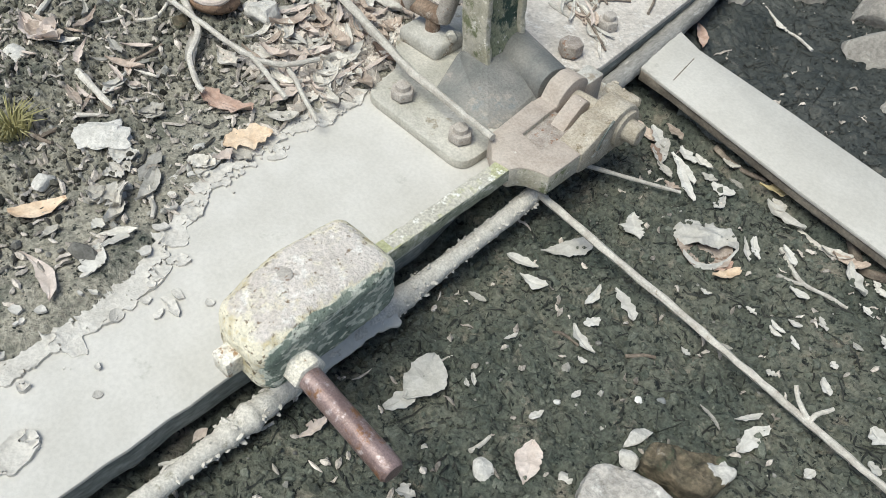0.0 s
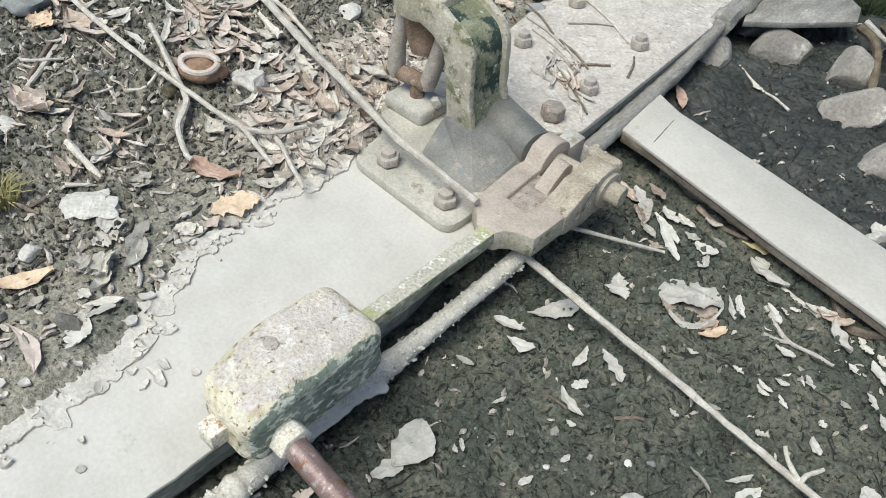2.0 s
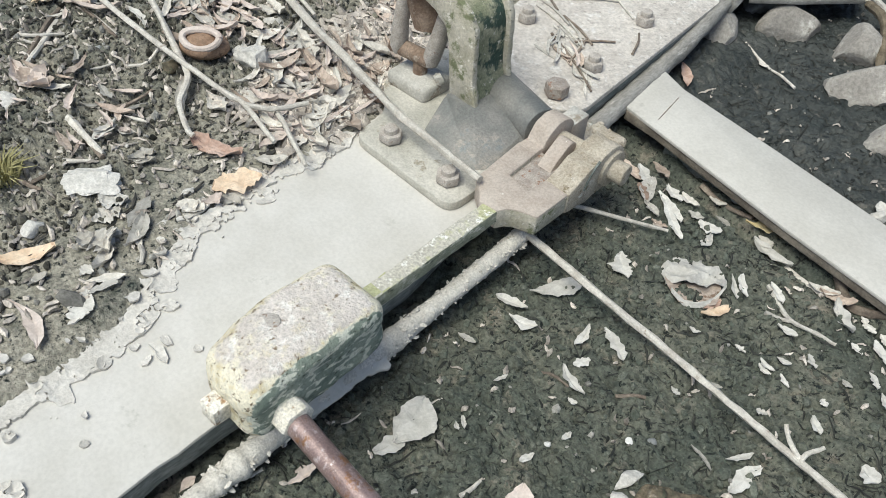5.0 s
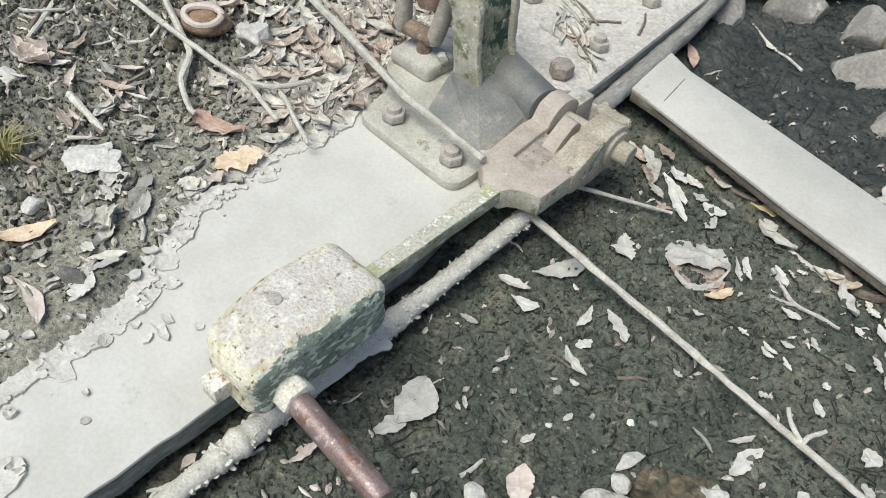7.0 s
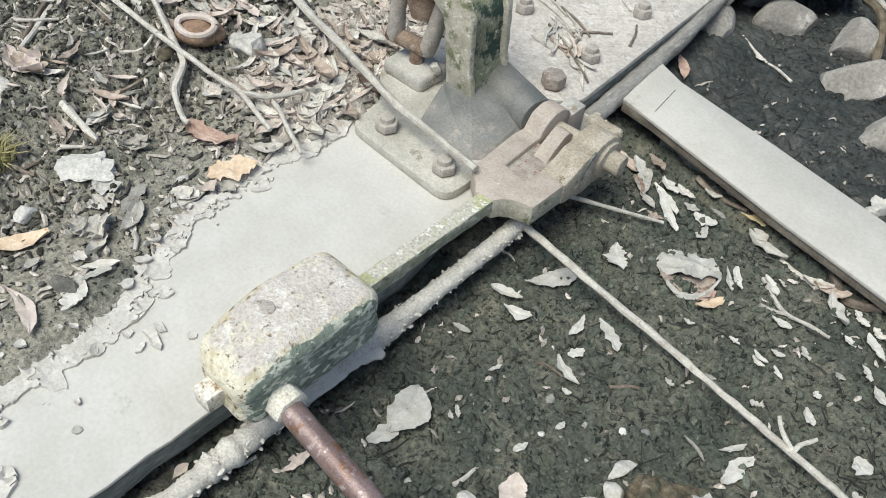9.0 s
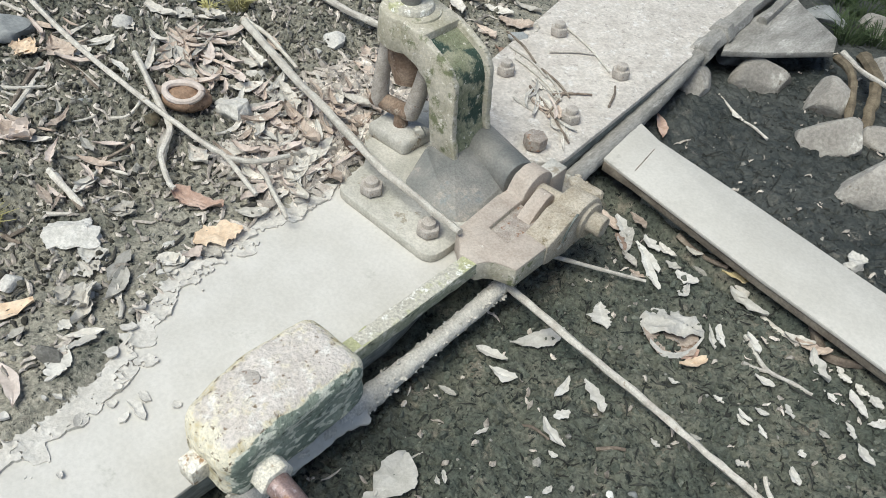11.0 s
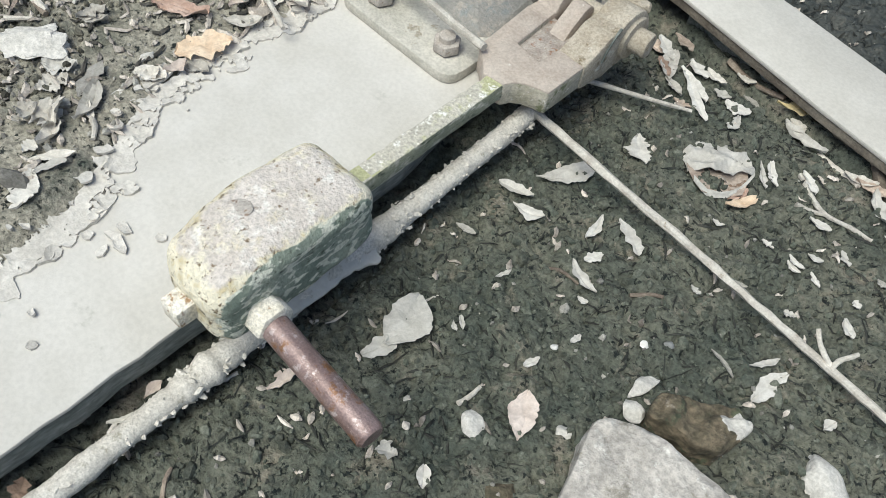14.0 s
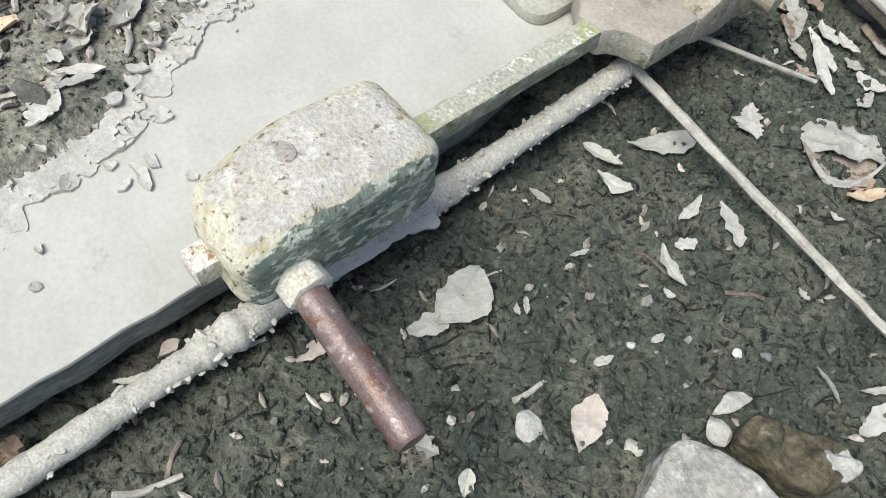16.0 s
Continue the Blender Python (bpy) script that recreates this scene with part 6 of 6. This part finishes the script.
stem("stem", [(0.204, 0.250, -0.02), (0.327, 0.244, -0.031), (0.474, 0.238, -0.042), (0.610, 0.228, -0.047), (0.728, 0.216, -0.05), (0.846, 0.205, -0.05), (0.917, 0.198, -0.05)], 0.0064, 213)
stem("stem", [(0.727, 0.216, -0.048), (0.729, 0.229, -0.04), (0.741, 0.250, -0.035)], 0.004, 214)
stem("stem", [(0.726, 0.218, -0.048), (0.702, 0.224, -0.035), (0.686, 0.237, -0.025)], 0.004, 215)
stem("stem", [(0.210, 0.365, -0.03), (0.283, 0.417, -0.045), (0.357, 0.466, -0.055)], 0.004, 216)
stem("stem", [(0.539, 0.498, None), (0.579, 0.469, None), (0.605, 0.454, None), (0.641, 0.462, None), (0.674, 0.466, None)], 0.004, 217)
stem("stem", [(0.564, 0.438, None), (0.584, 0.447, None), (0.605, 0.454, None)], 0.0042, 218)
stem("stem", [(0.304, 1.060, None), (0.262, 1.080, None), (0.218, 1.107, None), (0.175, 1.135, None), (0.133, 1.163, None)], 0.0034, 219)
stem("stem", [(0.433, -0.142, None), (0.436, -0.125, None), (0.436, -0.105, None)], 0.0035, 220)
stem("twig", [(0.377, 0.084, None), (0.398, 0.093, None), (0.428, 0.096, None)], 0.0025, 221)
stem("twig", [(0.485, 0.136, None), (0.504, 0.152, None), (0.519, 0.159, None)], 0.003, 222)
stem("stem", [(0.276, -0.494, None), (0.286, -0.471, None), (0.295, -0.435, None)], 0.004, 223)
stem("twig", [(0.287, -0.448, None), (0.274, -0.433, None), (0.266, -0.420, None)], 0.003, 224)
stem("stem", [(0.220, -0.315, None), (0.228, -0.300, None)], 0.003, 225)
stem("stem", [(0.292, 1.441, 0), (0.353, 1.393, 0), (0.442, 1.366, 0)], 0.007, 226)
stem("root", [(0.330, 1.50, -0.02), (0.395, 1.40, -0.01), (0.430, 1.31, -0.04), (0.455, 1.24, -0.085)], 0.016, 227)
stem("root", [(0.285, 1.445, -0.02), (0.345, 1.37, -0.005), (0.392, 1.285, -0.04), (0.415, 1.22, -0.085)], 0.011, 228)
stem("twig", [(0.515, 0.631, None), (0.555, 0.620, None), (0.607, 0.612, None), (0.680, 0.602, None)], 0.008, 229)
stem("twig", [(0.327, 0.640, None), (0.382, 0.631, None), (0.441, 0.623, None)], 0.006, 230)
stem("twig", [(0.613, 0.607, None), (0.658, 0.573, None), (0.709, 0.584, None)], 0.009, 231)
stem("stem", [(0.537, 0.581, None), (0.572, 0.563, None), (0.616, 0.555, None)], 0.006, 232)
leaf("white", (0.217, 0.588), (0.268, 0.550), 0.022, 0.4, 233, 0.4, None)
leaf("tan", (0.225, 0.630), (0.272, 0.613), 0.020, 0.4, 234, 0.4, None)
leaf("white", (0.286, 0.581), (0.329, 0.561), 0.019, 0.4, 235, 0.4, None)
leaf("pale", (0.281, 0.509), (0.324, 0.491), 0.016, 0.4, 236, 0.4, None)
leaf("pale", (0.317, 0.581), (0.359, 0.571), 0.019, 0.4, 237, 0.4, None)
leaf("grey", (0.350, 0.550), (0.381, 0.553), 0.016, 0.4, 238, 0.4, None)
leaf("tan", (0.319, 0.475), (0.350, 0.478), 0.014, 0.4, 239, 0.4, None)
leaf("grey", (0.385, 0.599), (0.418, 0.592), 0.014, 0.4, 240, 0.4, None)
leaf("pale", (0.354, 0.621), (0.388, 0.625), 0.012, 0.4, 241, 0.4, None)
leaf("brown", (0.248, 0.540), (0.285, 0.513), 0.014, 0.4, 242, 0.4, None)
leaf("grey", (0.609, 0.626), (0.647, 0.620), 0.019, 0.4, 243, 0.4, None)
leaf("pale", (0.638, 0.629), (0.694, 0.616), 0.017, 0.4, 244, 0.4, None)
leaf("white", (0.679, 0.566), (0.710, 0.548), 0.016, 0.4, 245, 0.4, None)
leaf("white", (0.716, 0.555), (0.744, 0.544), 0.016, 0.4, 246, 0.4, None)
leaf("pale", (0.704, 0.626), (0.733, 0.614), 0.017, 0.4, 247, 0.4, None)
leaf("white", (0.690, 0.481), (0.712, 0.472), 0.013, 0.4, 248, 0.4, None)
leaf("white", (0.651, 0.418), (0.672, 0.402), 0.011, 0.4, 249, 0.4, None)
leaf("white", (0.743, 0.535), (0.767, 0.522), 0.018, 0.4, 250, 0.4, None)
leaf("white", (0.734, 0.451), (0.756, 0.430), 0.011, 0.4, 251, 0.4, None)
leaf("grey", (0.710, 0.412), (0.728, 0.409), 0.011, 0.4, 252, 0.4, None)
leaf("white", (0.638, 0.346), (0.659, 0.332), 0.008, 0.4, 253, 0.4, None)
leaf("white", (0.561, 0.348), (0.581, 0.346), 0.009, 0.4, 254, 0.4, None)
leaf("white", (0.493, 0.324), (0.511, 0.328), 0.008, 0.4, 255, 0.4, None)
leaf("white", (0.534, 0.205), (0.551, 0.202), 0.008, 0.4, 256, 0.4, None)
leaf("grey", (0.571, 0.257), (0.589, 0.260), 0.009, 0.4, 257, 0.4, None)
leaf("white", (0.643, 0.262), (0.659, 0.266), 0.010, 0.4, 258, 0.4, None)
stem("twig", [(-0.280, 0.841, 0.017), (-0.214, 0.820, 0.017), (-0.151, 0.783, 0.017)], 0.0028, 259)
stem("stem", [(-0.223, 0.975, 0.017), (-0.118, 0.936, 0.017), (-0.022, 0.883, 0.017)], 0.0028, 260)
stem("stem", [(-0.195, 0.767, 0.017), (-0.107, 0.744, 0.017), (-0.026, 0.708, 0.017)], 0.0028, 261)
stem("stem", [(-0.235, 0.796, 0.017), (-0.165, 0.783, 0.017), (-0.099, 0.756, 0.017)], 0.0028, 262)
stem("twig", [(-0.051, 0.712, 0.017), (-0.022, 0.752, 0.017), (0.005, 0.777, 0.017)], 0.0028, 263)
stem("stem", [(-0.160, 0.847, 0.017), (-0.122, 0.891, 0.017), (-0.085, 0.919, 0.017)], 0.0028, 264)
stem("twig", [(-0.128, 0.774, 0.017), (-0.073, 0.759, 0.017), (-0.020, 0.731, 0.017)], 0.0028, 265)
stem("twig", [(-0.102, 0.700, 0.017), (-0.010, 0.655, 0.017), (0.074, 0.600, 0.017)], 0.0028, 266)
stem("twig", [(-0.014, 0.644, 0.017), (-0.027, 0.697, 0.017), (-0.041, 0.739, 0.017)], 0.0028, 267)
stem("stem", [(-0.026, 0.708, 0.017), (-0.065, 0.743, 0.017), (-0.106, 0.765, 0.017)], 0.0028, 268)
stem("twig", [(0.054, 0.769, 0.017), (0.037, 0.813, 0.017), (0.019, 0.844, 0.017)], 0.0028, 269)
leaf("pale", (-0.111, 0.732), (-0.037, 0.704), 0.013, 0.15, 270, 0.25, 0.0135)
leaf("pale", (-0.063, 0.689), (0.012, 0.667), 0.011, 0.15, 271, 0.25, 0.0135)
leaf("pale", (-0.032, 0.678), (0.044, 0.615), 0.011, 0.15, 272, 0.25, 0.0135)
leaf("pale", (-0.102, 0.643), (-0.042, 0.634), 0.009, 0.15, 273, 0.25, 0.0135)
leaf("pale", (0.007, 0.645), (0.066, 0.612), 0.009, 0.15, 274, 0.25, 0.0135)
leaf("pale", (-0.087, 0.711), (-0.048, 0.739), 0.009, 0.15, 275, 0.25, 0.0135)
stem("stem", [(0.301, -0.072, None), (0.305, -0.058, None), (0.310, -0.046, None)], 0.0018, 276)
stem("stem", [(-0.777, -0.002, None), (-0.697, -0.078, None), (-0.657, -0.130, None), (-0.630, -0.159, None)], 0.006, 300)
stem("stem", [(-0.721, -0.115, None), (-0.685, -0.079, None), (-0.677, -0.033, None)], 0.003, 301)
stem("twig", [(-0.819, 0.032, None), (-0.712, 0.027, None), (-0.619, 0.022, None)], 0.004, 302)
stem("stem", [(-1.037, 0.042, None), (-1.004, 0.050, None), (-0.969, 0.057, None)], 0.0045, 303)
stem("stem", [(-0.435, -0.220, None), (-0.414, -0.190, None), (-0.397, -0.178, None)], 0.0045, 304)
stem("stem", [(-0.388, -0.217, None), (-0.378, -0.201, None), (-0.360, -0.189, None)], 0.0042, 305)
stem("stem", [(-0.471, -0.159, None), (-0.407, -0.164, None), (-0.355, -0.164, None)], 0.007, 306)
stem("stem", [(-0.454, -0.103, None), (-0.456, -0.061, None), (-0.451, -0.042, None)], 0.004, 307)
stem("twig", [(-0.393, -0.289, None), (-0.367, -0.280, None), (-0.350, -0.273, None)], 0.004, 308)
stem("stem", [(-0.146, -0.228, None), (-0.129, -0.234, None), (-0.113, -0.247, None)], 0.0045, 309)
stem("stem", [(-0.546, -0.006, None), (-0.527, 0.023, None), (-0.540, 0.061, None)], 0.004, 310)
leaf("pink", (-0.652, -0.160), (-0.552, -0.145), 0.04, 0.6, 311, 0.3, None)
leaf("pink", (-0.568, -0.177), (-0.590, -0.126), 0.03, 0.8, 312, 0.3, None)
leaf("white", (-0.404, -0.150), (-0.406, -0.106), 0.012, 0.9, 313, 0.1, None)
leaf("pink", (-0.391, -0.112), (-0.373, -0.102), 0.012, 0.7, 314, 0.25, None)
leaf("pale", (-0.320, -0.140), (-0.307, -0.099), 0.026, 0.5, 315, 0.4, None)
leaf("pale", (-0.237, -0.253), (-0.230, -0.208), 0.035, 0.4, 316, 0.5, None)
leaf("grey", (-0.153, -0.247), (-0.190, -0.190), 0.026, 0.7, 317, 0.12, None)
leaf("pale", (-0.199, -0.304), (-0.198, -0.269), 0.018, 0.9, 318, 0.2, None)
leaf("pale", (-0.180, -0.257), (-0.139, -0.303), 0.02, 0.9, 319, 0.2, None)
leaf("white", (-0.147, -0.321), (-0.151, -0.301), 0.02, 0.4, 320, 0.3, None)
leaf("white", (-0.107, -0.331), (-0.098, -0.290), 0.012, 0.5, 321, 0.2, None)
leaf("pale", (-0.165, -0.143), (-0.164, -0.113), 0.02, 0.5, 322, 0.3, None)
leaf("pink", (-0.161, -0.110), (-0.154, -0.076), 0.02, 0.6, 323, 0.3, None)
leaf("pale", (-0.178, -0.382), (-0.180, -0.352), 0.014, 0.6, 324, 0.3, None)
leaf("pale", (-0.428, 0.048), (-0.336, -0.020), 0.02, 0.9, 325, 0.1, None)
leaf("pale", (-0.828, 0.185), (-0.775, 0.192), 0.03, 0.4, 326, 0.3, None)
leaf("pale", (-0.816, 0.050), (-0.722, 0.059), 0.035, 0.5, 327, 0.3, None)
leaf("white", (-0.771, 0.087), (-0.765, 0.147), 0.012, 0.6, 328, 0.3, None)
leaf("white", (-0.801, 0.343), (-0.803, 0.397), 0.02, 0.7, 329, 0.2, None)
leaf("pale", (-1.020, 0.202), (-0.945, 0.207), 0.03, 0.5, 330, 0.4, None)
leaf("pale", (-0.742, 0.310), (-0.696, 0.358), 0.018, 0.6, 331, 0.3, None)
leaf("pale", (-0.966, 0.340), (-0.866, 0.328), 0.02, 0.6, 332, 0.3, None)
leaf("orange", (-0.813, -0.033), (-0.847, 0.013), 0.035, 0.9, 333, 0.2, None)
